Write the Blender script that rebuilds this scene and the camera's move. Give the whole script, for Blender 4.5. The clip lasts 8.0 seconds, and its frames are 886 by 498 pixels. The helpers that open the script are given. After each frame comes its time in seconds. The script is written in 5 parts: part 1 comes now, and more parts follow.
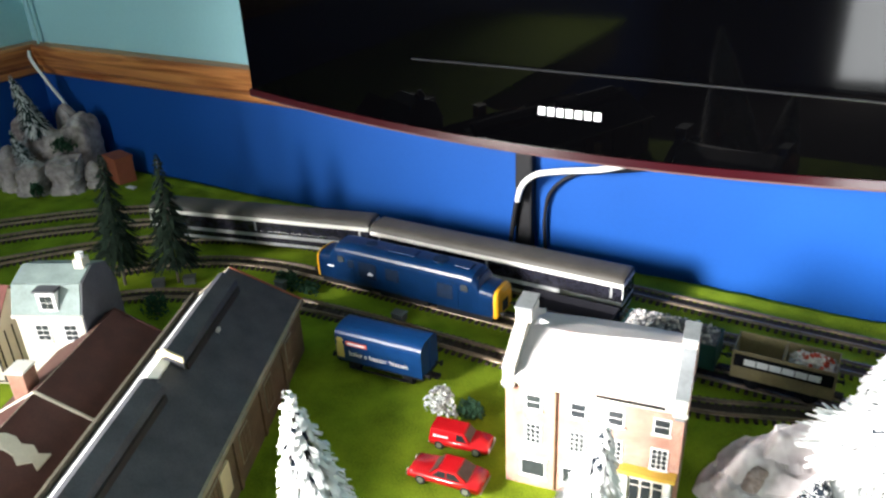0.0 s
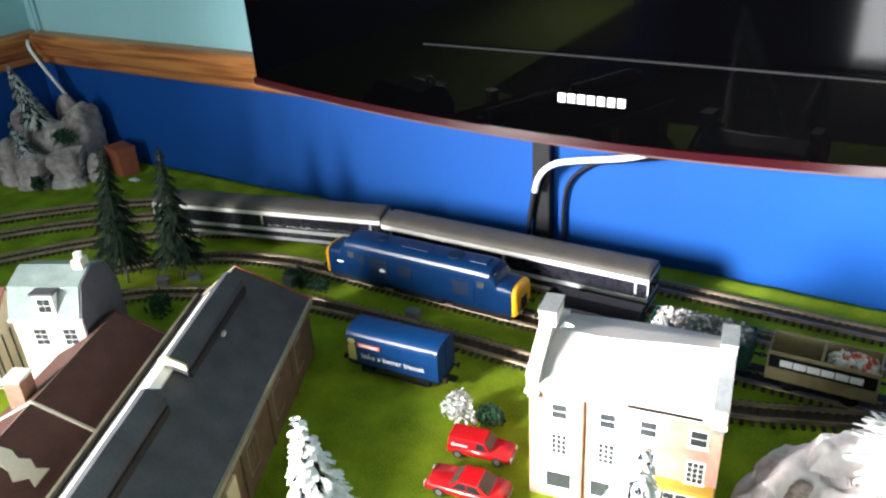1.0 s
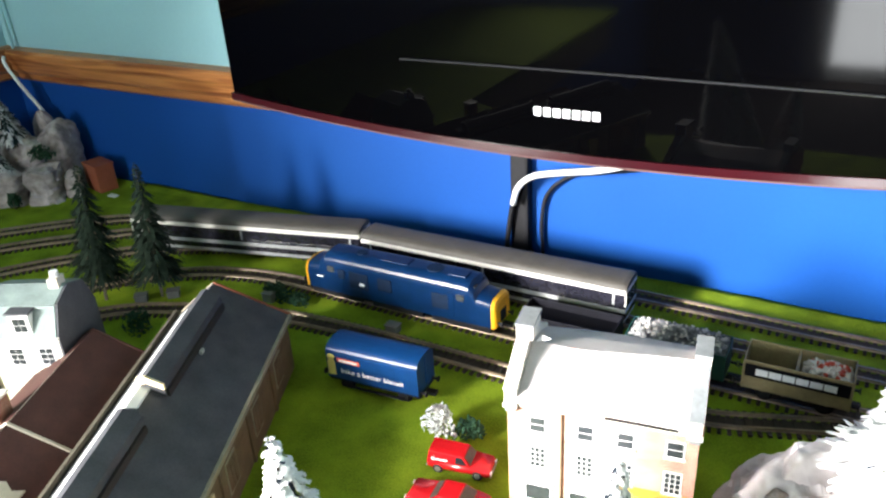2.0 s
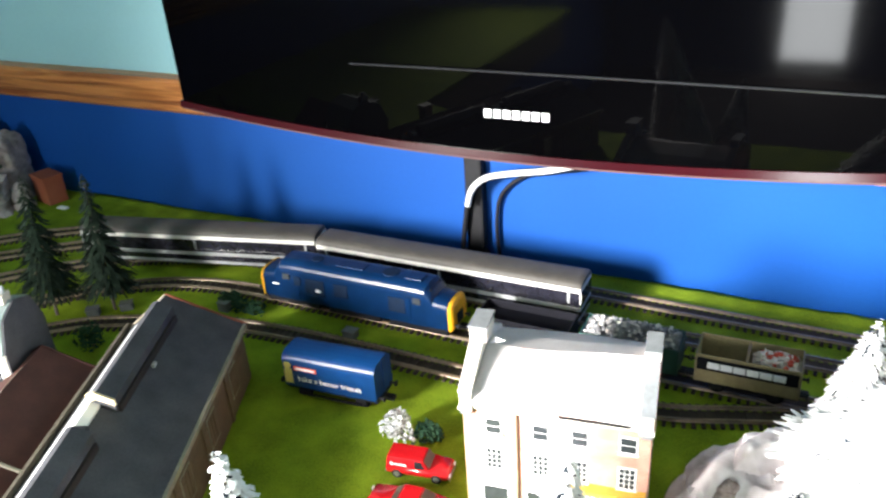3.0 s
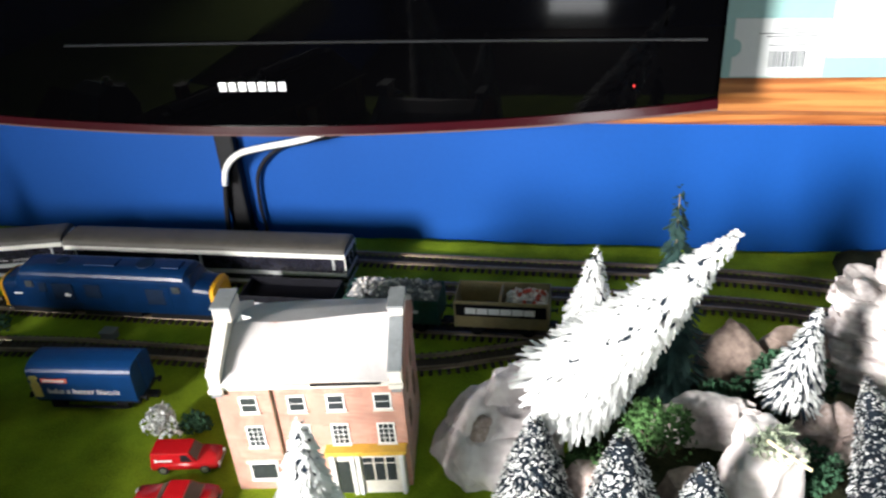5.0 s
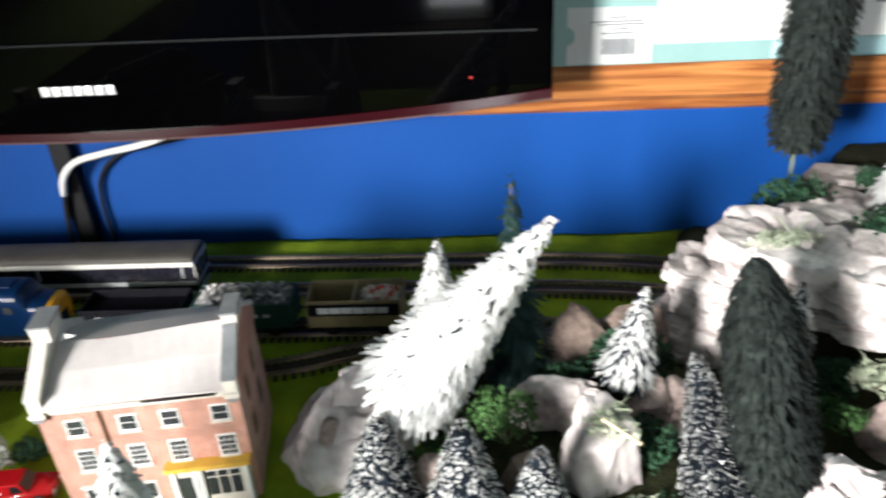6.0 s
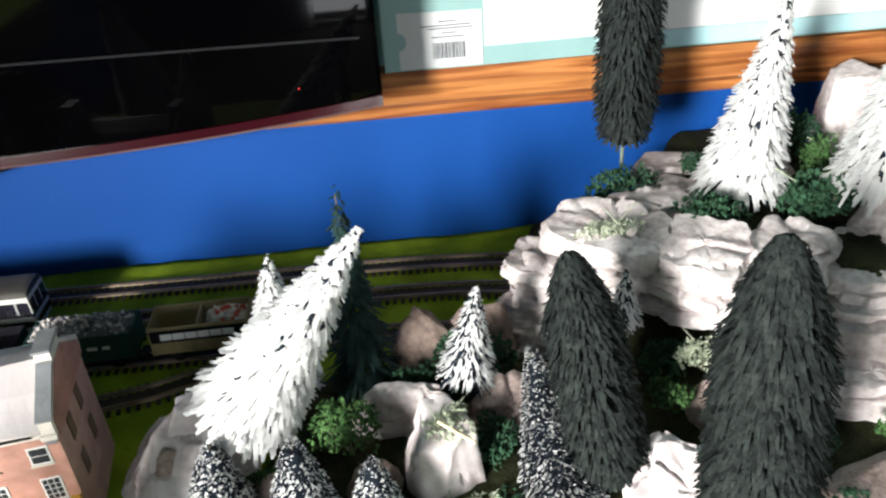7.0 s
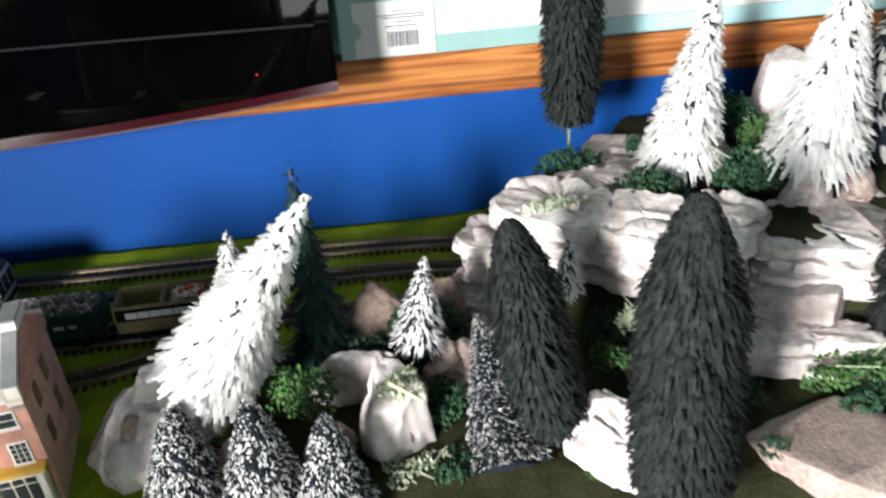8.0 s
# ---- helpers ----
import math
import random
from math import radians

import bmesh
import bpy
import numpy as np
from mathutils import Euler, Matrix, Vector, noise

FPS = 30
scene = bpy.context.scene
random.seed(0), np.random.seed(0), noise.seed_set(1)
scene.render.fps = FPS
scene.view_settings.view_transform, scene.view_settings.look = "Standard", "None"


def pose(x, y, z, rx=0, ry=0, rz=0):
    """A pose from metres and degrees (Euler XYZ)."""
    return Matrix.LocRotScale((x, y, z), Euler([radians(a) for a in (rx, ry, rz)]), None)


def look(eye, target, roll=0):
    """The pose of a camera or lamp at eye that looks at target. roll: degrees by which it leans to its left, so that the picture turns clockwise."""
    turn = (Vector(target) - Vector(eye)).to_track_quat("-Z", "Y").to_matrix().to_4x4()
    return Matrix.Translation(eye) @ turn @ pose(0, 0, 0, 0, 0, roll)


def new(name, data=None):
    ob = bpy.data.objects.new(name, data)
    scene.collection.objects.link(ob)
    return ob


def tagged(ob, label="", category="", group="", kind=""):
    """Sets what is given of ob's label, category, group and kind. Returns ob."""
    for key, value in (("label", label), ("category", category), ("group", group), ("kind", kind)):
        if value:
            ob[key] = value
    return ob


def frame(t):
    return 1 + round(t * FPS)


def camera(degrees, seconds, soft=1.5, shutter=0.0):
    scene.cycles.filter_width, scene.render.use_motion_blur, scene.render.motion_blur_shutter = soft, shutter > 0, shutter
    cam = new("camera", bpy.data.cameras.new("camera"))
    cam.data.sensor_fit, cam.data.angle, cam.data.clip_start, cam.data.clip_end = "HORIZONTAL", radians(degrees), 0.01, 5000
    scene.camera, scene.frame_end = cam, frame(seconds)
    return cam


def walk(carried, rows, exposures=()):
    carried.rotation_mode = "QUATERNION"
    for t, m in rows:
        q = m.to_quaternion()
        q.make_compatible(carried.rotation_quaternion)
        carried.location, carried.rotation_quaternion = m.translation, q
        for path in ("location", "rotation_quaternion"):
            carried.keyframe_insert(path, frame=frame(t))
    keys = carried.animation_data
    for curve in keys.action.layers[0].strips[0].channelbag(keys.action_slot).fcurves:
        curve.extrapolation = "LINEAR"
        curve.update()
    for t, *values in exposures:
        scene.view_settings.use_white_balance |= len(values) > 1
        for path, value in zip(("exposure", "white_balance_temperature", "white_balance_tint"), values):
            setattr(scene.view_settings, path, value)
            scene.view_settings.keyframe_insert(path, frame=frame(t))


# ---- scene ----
cam = camera(59.3, 8.0, soft=2.3, shutter=0.5)
PATH = [
    (0, (-0.038, -0.056, 0.416), (-0.958, 1.484, -0.47), -2.7),
    (0.5, (-0.057, -0.032, 0.414), (-0.994, 1.489, -0.486), -3.2),
    (1, (-0.062, -0.027, 0.41), (-0.993, 1.484, -0.512), -3.6),
    (1.5, (-0.06, -0.026, 0.412), (-0.975, 1.501, -0.5), -3.7),
    (3, (-0.049, -0.02, 0.416), (-0.869, 1.563, -0.49), -4.1),
    (3.5, (-0.041, -0.015, 0.413), (-0.747, 1.594, -0.543), -4.7),
    (4, (-0.025, -0.01, 0.411), (-0.576, 1.648, -0.562), -4.3),
    (4.5, (-0.009, -0.007, 0.41), (-0.464, 1.67, -0.579), -4.4),
    (6, (0.045, 0.008, 0.405), (-0.082, 1.718, -0.624), -3.6),
    (6.5, (0.083, 0.011, 0.403), (0.13, 1.714, -0.645), -3.2),
    (7, (0.099, 0.01, 0.405), (0.203, 1.717, -0.631), -4.1),
    (7.5, (0.106, 0.004, 0.406), (0.232, 1.713, -0.625), -4.1),
    (8, (0.115, -0.028, 0.399), (0.274, 1.68, -0.63), -4.0),
]
walk(cam, [(t, look(eye, target, roll)) for t, eye, target, roll in PATH], exposures=[(0, 0.15), (1.5, 0.52), (3.5, 0.5), (4.5, -0.22), (5.8, -0.88), (8, -1.06)])

# ---- light ----
world = bpy.data.worlds.new("sky")
scene.world = world
world.use_nodes = True
wn = world.node_tree.nodes
sky = wn.new("ShaderNodeTexSky")
sky.sky_type, sky.sun_disc = "NISHITA", False
sky.sun_elevation, sky.sun_rotation = radians(35), radians(215)
world.node_tree.links.new(sky.outputs["Color"], wn["Background"].inputs["Color"])
wn["Background"].inputs["Strength"].default_value = 0.1


def area_lamp(name, place, target, w, h, power, colour, spread=math.pi):
    data = bpy.data.lights.new(name, "AREA")
    data.spread = spread
    data.shape, data.size, data.size_y, data.energy, data.color = "RECTANGLE", w, h, power, colour
    ob = new(name, data)
    ob.matrix_world = look(place, target)
    return ob


area_lamp("window_light", (-1.27, -1.40, 0.66), (0.28, 0.45, 0.06), 0.45, 0.65, 47, (1.0, 0.975, 0.94), radians(60))
area_lamp("window_light", (-0.13, -3.46, 0.22), (-0.13, 0.0, 0.22), 0.34, 1.9, 58, (0.95, 0.98, 1.0))


# ---- materials ----
def mat(name, base, rough=0.6, metal=0.0, vary=0.25, scale=60.0, fine=400.0, bump=0.0, spec=0.5, other=None, coat=0.0):
    """Two scales of colour noise and a fine relief."""
    m = bpy.data.materials.new(name)
    m.use_nodes = True
    n, l = m.node_tree.nodes, m.node_tree.links
    b = n["Principled BSDF"]
    b.inputs["Roughness"].default_value, b.inputs["Metallic"].default_value = rough, metal
    b.inputs["Specular IOR Level"].default_value = spec
    b.inputs["Coat Weight"].default_value = coat
    co = n.new("ShaderNodeTexCoord")
    n1, n2 = n.new("ShaderNodeTexNoise"), n.new("ShaderNodeTexNoise")
    for q, s in ((n1, scale), (n2, fine)):
        q.inputs["Scale"].default_value, q.inputs["Detail"].default_value = s, 4
        l.new(co.outputs["Object"], q.inputs["Vector"])
    mix = n.new("ShaderNodeMath")
    mix.operation = "MULTIPLY_ADD"
    l.new(n1.outputs["Fac"], mix.inputs[0])
    mix.inputs[1].default_value = 0.6
    half = n.new("ShaderNodeMath")
    half.operation = "MULTIPLY"
    half.inputs[1].default_value = 0.4
    l.new(n2.outputs["Fac"], half.inputs[0])
    l.new(half.outputs[0], mix.inputs[2])
    ramp = n.new("ShaderNodeValToRGB")
    lo = [c * (1 - vary) for c in base]
    hi = [min(1.0, c * (1 + vary)) for c in (other or base)]
    ramp.color_ramp.elements[0].position, ramp.color_ramp.elements[1].position = 0.32, 0.68
    ramp.color_ramp.elements[0].color, ramp.color_ramp.elements[1].color = (*lo, 1), (*hi, 1)
    l.new(mix.outputs[0], ramp.inputs[0])
    l.new(ramp.outputs[0], b.inputs["Base Color"])
    if bump:
        bp = n.new("ShaderNodeBump")
        bp.inputs["Strength"].default_value, bp.inputs["Distance"].default_value = bump, 0.002
        l.new(mix.outputs[0], bp.inputs["Height"])
        l.new(bp.outputs[0], b.inputs["Normal"])
    return m


def wood_mat(name, lo, hi):
    m = bpy.data.materials.new(name)
    m.use_nodes = True
    n, l = m.node_tree.nodes, m.node_tree.links
    b = n["Principled BSDF"]
    b.inputs["Roughness"].default_value = 0.38
    co, mp = n.new("ShaderNodeTexCoord"), n.new("ShaderNodeMapping")
    mp.inputs["Scale"].default_value = (2.2, 38, 38)
    l.new(co.outputs["Object"], mp.inputs["Vector"])
    w = n.new("ShaderNodeTexNoise")
    w.inputs["Scale"].default_value, w.inputs["Detail"].default_value, w.inputs["Distortion"].default_value = 2.2, 6, 1.6
    l.new(mp.outputs[0], w.inputs["Vector"])
    ramp = n.new("ShaderNodeValToRGB")
    e = ramp.color_ramp.elements
    e[0].position, e[0].color, e[1].position, e[1].color = 0.35, (*lo, 1), 0.62, (*hi, 1)
    l.new(w.outputs["Fac"], ramp.inputs[0])
    l.new(ramp.outputs[0], b.inputs["Base Color"])
    bp = n.new("ShaderNodeBump")
    bp.inputs["Strength"].default_value, bp.inputs["Distance"].default_value = 0.2, 0.001
    l.new(w.outputs["Fac"], bp.inputs["Height"])
    l.new(bp.outputs[0], b.inputs["Normal"])
    return m


def brick_mat(name, c1, c2, mortar, s=1.0):
    m = bpy.data.materials.new(name)
    m.use_nodes = True
    n, l = m.node_tree.nodes, m.node_tree.links
    b = n["Principled BSDF"]
    b.inputs["Roughness"].default_value = 0.75
    co, mp = n.new("ShaderNodeTexCoord"), n.new("ShaderNodeMapping")
    mp.inputs["Rotation"].default_value = (radians(90), 0, 0)
    l.new(co.outputs["Object"], mp.inputs["Vector"])
    t = n.new("ShaderNodeTexBrick")
    t.inputs["Color1"].default_value, t.inputs["Color2"].default_value, t.inputs["Mortar"].default_value = (*c1, 1), (*c2, 1), (*mortar, 1)
    t.inputs["Scale"].default_value, t.inputs["Mortar Size"].default_value = 1.0, 0.00022 * s
    t.inputs["Brick Width"].default_value, t.inputs["Row Height"].default_value = 0.0032 * s, 0.0011 * s
    l.new(mp.outputs[0], t.inputs["Vector"])
    ns = n.new("ShaderNodeTexNoise")
    ns.inputs["Scale"].default_value = 70
    l.new(co.outputs["Object"], ns.inputs["Vector"])
    mx = n.new("ShaderNodeMix")
    mx.data_type, mx.blend_type = "RGBA", "OVERLAY"
    mx.inputs[0].default_value = 0.5
    l.new(t.outputs["Color"], mx.inputs[6])
    l.new(ns.outputs["Fac"], mx.inputs[7])
    l.new(mx.outputs[2], b.inputs["Base Color"])
    return m


GRASS = mat("grass_mat", (0.130, 0.205, 0.010), 0.95, 0, 0.40, 26, 700, 1.0, 0.1, other=(0.205, 0.285, 0.016))
BLUE_WALL = mat("blue_paint", (0.004, 0.061, 0.280), 0.6, 0, 0.07, 6, 220, 0.08, 0.2)
AQUA_WALL = mat("aqua_paint", (0.30, 0.54, 0.585), 0.65, 0, 0.05, 6, 220, 0.1, 0.3)
CEILING = mat("ceiling_paint", (0.8, 0.8, 0.78), 0.8, 0, 0.03, 5, 200)
CARPET = mat("carpet_brown", (0.09, 0.07, 0.055), 0.95, 0, 0.3, 20, 600, 0.5)
PINE = wood_mat("varnished_pine", (0.24, 0.072, 0.020), (0.54, 0.22, 0.068))
TIMBER = mat("bare_timber", (0.35, 0.25, 0.15), 0.7, 0, 0.3, 30, 200, 0.3)
GLOSS_BLACK = mat("gloss_black", (0.0006, 0.0006, 0.0008), 0.03, 0, 0.1, 10, 50, 0, 0.11)
SCREEN = mat("screen_glass", (0.0006, 0.0006, 0.0008), 0.06, 0, 0.1, 10, 50, 0, 0.13)
CRIMSON = mat("crimson_edge", (0.024, 0.002, 0.004), 0.12, 0, 0.1, 10, 60, 0, 0.22)
# base raised above black so the lip's colour carries the window highlight
HIGHLIGHT_LIP = mat("highlight_lip", (0.10, 0.06, 0.06), 0.12, 0, 0.1, 20, 80, 0, 0.35)
SILVER = mat("silver_letters", (0.85, 0.86, 0.88), 0.35, 0.3, 0.05, 50, 200)
MATT_BLACK = mat("matt_black", (0.010, 0.010, 0.012), 0.6, 0, 0.3, 60, 300, 0.2, 0.25)
WHITE_PLASTIC = mat("white_plastic", (0.78, 0.78, 0.76), 0.4, 0, 0.05, 40, 200)
RAIL = mat("rail_steel", (0.25, 0.19, 0.125), 0.45, 0.35, 0.35, 80, 500, 0.1)
SLEEPER = mat("sleeper_dark", (0.038, 0.027, 0.018), 0.85, 0, 0.4, 90, 600, 0.3)
LOCO_BLUE = mat("loco_blue", (0.0012, 0.016, 0.060), 0.32, 0, 0.2, 70, 500, 0.05, 0.3)
LOCO_DARK = mat("loco_grille", (0.003, 0.012, 0.034), 0.6, 0, 0.4, 300, 900, 0.3, 0.2)
YELLOW = mat("warning_yellow", (0.72, 0.36, 0.010), 0.45, 0, 0.15, 60, 400)
VAN_BLUE = mat("van_blue", (0.002, 0.033, 0.125), 0.4, 0, 0.15, 60, 400, 0.03, 0.35)
CREAM_YELLOW = mat("pale_yellow", (0.62, 0.52, 0.15), 0.5, 0, 0.1, 60, 300)
PRINT_WHITE = mat("print_white", (0.8, 0.8, 0.8), 0.5, 0, 0.05, 60, 300)
PRINT_RED = mat("print_red", (0.6, 0.10, 0.06), 0.5, 0, 0.1, 60, 300)
CAR_RED = mat("car_red", (0.46, 0.008, 0.012), 0.25, 0, 0.1, 60, 300, coat=0.4)
GLASS_DARK = mat("smoked_glazing", (0.035, 0.04, 0.045), 0.1, 0, 0.2, 60, 300, 0, 0.6)
GLASS_TAN = mat("tan_glazing", (0.16, 0.12, 0.10), 0.15, 0, 0.2, 60, 300, 0, 0.6)
TYRE = mat("tyre_black", (0.015, 0.015, 0.015), 0.7, 0, 0.2, 80, 300)
HUB = mat("hub_metal", (0.45, 0.45, 0.46), 0.35, 0.8, 0.1, 80, 300)
WAGON_BLACK = mat("wagon_black", (0.004, 0.004, 0.007), 0.6, 0, 0.3, 80, 400, 0.1, 0.15)
WAGON_GREEN = mat("wagon_green", (0.012, 0.060, 0.048), 0.5, 0, 0.25, 80, 400, 0.1)
KHAKI = mat("wagon_khaki", (0.25, 0.20, 0.095), 0.6, 0, 0.2, 80, 400, 0.1)
RUBBLE = mat("grey_rubble", (0.22, 0.22, 0.23), 0.85, 0, 0.8, 180, 700, 0.4)
STONE_LIGHT = mat("pale_stone", (0.62, 0.58, 0.54), 0.8, 0, 0.3, 150, 600, 0.3)
STONE_RED = mat("red_stone", (0.50, 0.07, 0.04), 0.8, 0, 0.3, 150, 600, 0.3)
COACH_ROOF = mat("coach_roof_grey", (0.060, 0.054, 0.047), 0.6, 0, 0.25, 50, 300, 0.1)
COACH_WHITE = mat("coach_white", (0.70, 0.69, 0.64), 0.45, 0, 0.08, 50, 300)
COACH_GREY = mat("coach_grey", (0.36, 0.37, 0.37), 0.45, 0, 0.15, 50, 300)
COACH_WINDOW = mat("coach_window_band", (0.016, 0.016, 0.024), 0.15, 0, 0.4, 120, 300, 0, 0.6)
BRICK = brick_mat("red_brick_paper", (0.45, 0.150, 0.100), (0.37, 0.112, 0.075), (0.50, 0.36, 0.30))
BRICK_BROWN = brick_mat("brown_brick_paper", (0.15, 0.088, 0.045), (0.11, 0.062, 0.030), (0.18, 0.125, 0.075))
BRICK_PINK = brick_mat("plain_brick_paper", (0.25, 0.090, 0.055), (0.20, 0.068, 0.042), (0.28, 0.18, 0.13))
ROOF_PALE = mat("pale_slate_paper", (0.58, 0.535, 0.53), 0.7, 0, 0.08, 60, 500, 0.1)
STONE_TRIM = mat("pale_trim_card", (0.66, 0.62, 0.56), 0.7, 0, 0.12, 90, 400)
LEAD = mat("lead_grey", (0.20, 0.21, 0.22), 0.6, 0, 0.2, 90, 400)
SLATE = mat("dark_slate_paper", (0.062, 0.062, 0.072), 0.7, 0, 0.25, 45, 700, 0.25, other=(0.078, 0.078, 0.088))
SLATE_GREEN = mat("green_slate_paper", (0.20, 0.25, 0.24), 0.75, 0, 0.2, 70, 500, 0.2)
BROWN_ROOF = mat("brown_tile_paper", (0.075, 0.026, 0.020), 0.75, 0, 0.25, 60, 600, 0.2)
RED_ROOF = mat("red_tile_paper", (0.17, 0.055, 0.045), 0.75, 0, 0.25, 60, 600, 0.2)
CREAM_WALL = mat("cream_render", (0.58, 0.53, 0.43), 0.75, 0, 0.1, 60, 500, 0.1)
CARD_EDGE = mat("grey_card_edge", (0.30, 0.26, 0.19), 0.8, 0, 0.2, 90, 500)
CREAM_CARD = mat("cream_card", (0.74, 0.62, 0.38), 0.7, 0, 0.1, 90, 400)
DARK_TIMBER = mat("dark_timber", (0.03, 0.022, 0.018), 0.7, 0, 0.2, 90, 400)
SHOP_YELLOW = mat("shop_yellow", (0.70, 0.42, 0.06), 0.6, 0, 0.12, 90, 400)
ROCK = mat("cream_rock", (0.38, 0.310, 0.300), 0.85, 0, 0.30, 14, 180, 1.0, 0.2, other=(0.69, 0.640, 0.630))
ROCK_PINK = mat("pinkish_rock", (0.24, 0.170, 0.150), 0.85, 0, 0.3, 16, 330, 0.8, 0.25, other=(0.46, 0.37, 0.345))
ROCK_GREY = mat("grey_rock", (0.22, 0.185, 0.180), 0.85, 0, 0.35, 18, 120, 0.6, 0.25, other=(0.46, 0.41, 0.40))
ROCK_BROWN = mat("brown_rock", (0.105, 0.076, 0.064), 0.85, 0, 0.35, 20, 200, 0.8, 0.2, other=(0.23, 0.175, 0.15))
DIRT = mat("dark_scatter", (0.014, 0.015, 0.009), 0.95, 0, 0.5, 30, 400, 0.8, 0.1, other=(0.030, 0.032, 0.015))
SNOW = mat("snow_flock", (0.66, 0.665, 0.66), 0.9, 0, 0.10, 150, 700, 0.3, 0.15)
FIR_DARK = mat("fir_dark_green", (0.010, 0.020, 0.015), 0.85, 0, 0.5, 120, 600, 0.2, 0.15, other=(0.020, 0.034, 0.022))
FIR_GREY = mat("fir_grey_green", (0.010, 0.014, 0.013), 0.85, 0, 0.6, 160, 700, 0.2, 0.12, other=(0.023, 0.029, 0.027))
FIR_NAVY = mat("fir_blue_black", (0.011, 0.017, 0.026), 0.8, 0, 0.4, 120, 600, 0.2, 0.2)
FIR_BLUE = mat("fir_blue_green", (0.018, 0.042, 0.038), 0.8, 0, 0.4, 120, 600, 0.2, 0.2)
TRUNK = mat("trunk_brown", (0.10, 0.085, 0.06), 0.85, 0, 0.3, 90, 400, 0.3)
TRUNK_GREEN = mat("trunk_grey_green", (0.13, 0.17, 0.13), 0.8, 0, 0.3, 90, 400, 0.3)
LEAF_DARK = mat("clump_dark_green", (0.014, 0.042, 0.024), 0.9, 0, 0.5, 90, 500, 0.3, 0.15, other=(0.030, 0.075, 0.040))
LEAF_MID = mat("clump_mid_green", (0.028, 0.080, 0.024), 0.9, 0, 0.5, 90, 500, 0.3, 0.15, other=(0.065, 0.135, 0.045))
LEAF_PALE = mat("clump_pale_green", (0.17, 0.22, 0.13), 0.9, 0, 0.5, 90, 500, 0.3, 0.15, other=(0.44, 0.48, 0.37))
LEAF_FROST = mat("clump_frosted", (0.26, 0.33, 0.29), 0.9, 0, 0.5, 200, 700, 0.3, 0.15, other=(0.66, 0.70, 0.66))
RELAY = mat("relay_grey", (0.11, 0.12, 0.12), 0.7, 0, 0.2, 90, 400)
TERRACOTTA = mat("terracotta_box", (0.32, 0.090, 0.045), 0.6, 0, 0.15, 50, 300)
CARTON_TEAL = mat("teal_carton", (0.24, 0.40, 0.39), 0.5, 0, 0.05, 20, 200)
CARTON_LABEL = mat("label_paper", (0.58, 0.60, 0.60), 0.5, 0, 0.04, 20, 200)
CARTON_WHITE = mat("white_carton", (0.84, 0.85, 0.84), 0.45, 0, 0.03, 20, 200)
ROCK_LIGHT = mat("pale_cream_rock", (0.57, 0.49, 0.485), 0.85, 0, 0.15, 14, 110, 0.5, 0.2, other=(0.77, 0.715, 0.715))
TV_EDGE = mat("grey_gloss_edge", (0.016, 0.016, 0.018), 0.16, 0, 0.1, 30, 100, 0, 0.8)
PRINT_GREY = mat("print_grey", (0.09, 0.10, 0.11), 0.6, 0, 0.15, 200, 500)
LED = bpy.data.materials.new("standby_lamp")
LED.use_nodes = True
LED.node_tree.nodes["Principled BSDF"].inputs["Base Color"].default_value = (0.5, 0.01, 0.01, 1)
LED.node_tree.nodes["Principled BSDF"].inputs["Emission Color"].default_value = (1, 0.02, 0.02, 1)
LED.node_tree.nodes["Principled BSDF"].inputs["Emission Strength"].default_value = 0.12


# ---- building tools ----
def part(name, bm, material, parent=None, label="", smooth=False):
    me = bpy.data.meshes.new(name)
    bmesh.ops.recalc_face_normals(bm, faces=bm.faces)
    bm.to_mesh(me)
    bm.free()
    if smooth:
        for p in me.polygons:
            p.use_smooth = True
    me.materials.append(material)
    ob = new(name, me)
    if parent:
        ob.parent = parent
    if label:
        tagged(ob, label)
    return ob


def raw(name, verts, faces, material, parent=None, label="", smooth=False):
    me = bpy.data.meshes.new(name)
    me.from_pydata(verts, [], faces)
    if smooth:
        for p in me.polygons:
            p.use_smooth = True
    me.materials.append(material)
    ob = new(name, me)
    if parent:
        ob.parent = parent
    if label:
        tagged(ob, label)
    return ob


def thing(name, m, label, category, group="", kind=""):
    ob = new(name)
    ob.empty_display_size = 0.02
    ob.matrix_basis = m
    return tagged(ob, label, category, group, kind)


def cuboid(bm, x0, x1, y0, y1, z0, z1, bevel=0.0):
    r = bmesh.ops.create_cube(bm, size=1)
    vs = r["verts"]
    for v in vs:
        v.co = Vector((x0 + (v.co.x + 0.5) * (x1 - x0), y0 + (v.co.y + 0.5) * (y1 - y0), z0 + (v.co.z + 0.5) * (z1 - z0)))
    if bevel:
        es = list({e for v in vs for e in v.link_edges})
        bmesh.ops.bevel(bm, geom=es, offset=bevel, segments=2, affect="EDGES", profile=0.6)
    return bm


def box(x0, x1, y0, y1, z0, z1, bevel=0.0):
    return cuboid(bmesh.new(), x0, x1, y0, y1, z0, z1, bevel)


def prism(points, axis, a, b):
    """A prism whose outline lies across the axis ('x': points are y, z; 'y': x, z; 'z': x, y)."""
    bm = bmesh.new()

    def place(p, d):
        return {"x": (d, p[0], p[1]), "y": (p[0], d, p[1]), "z": (p[0], p[1], d)}[axis]
    lo = [bm.verts.new(place(p, a)) for p in points]
    hi = [bm.verts.new(place(p, b)) for p in points]
    bm.faces.new(lo[::-1])
    bm.faces.new(hi)
    for i in range(len(points)):
        j = (i + 1) % len(points)
        bm.faces.new((lo[i], lo[j], hi[j], hi[i]))
    return bm


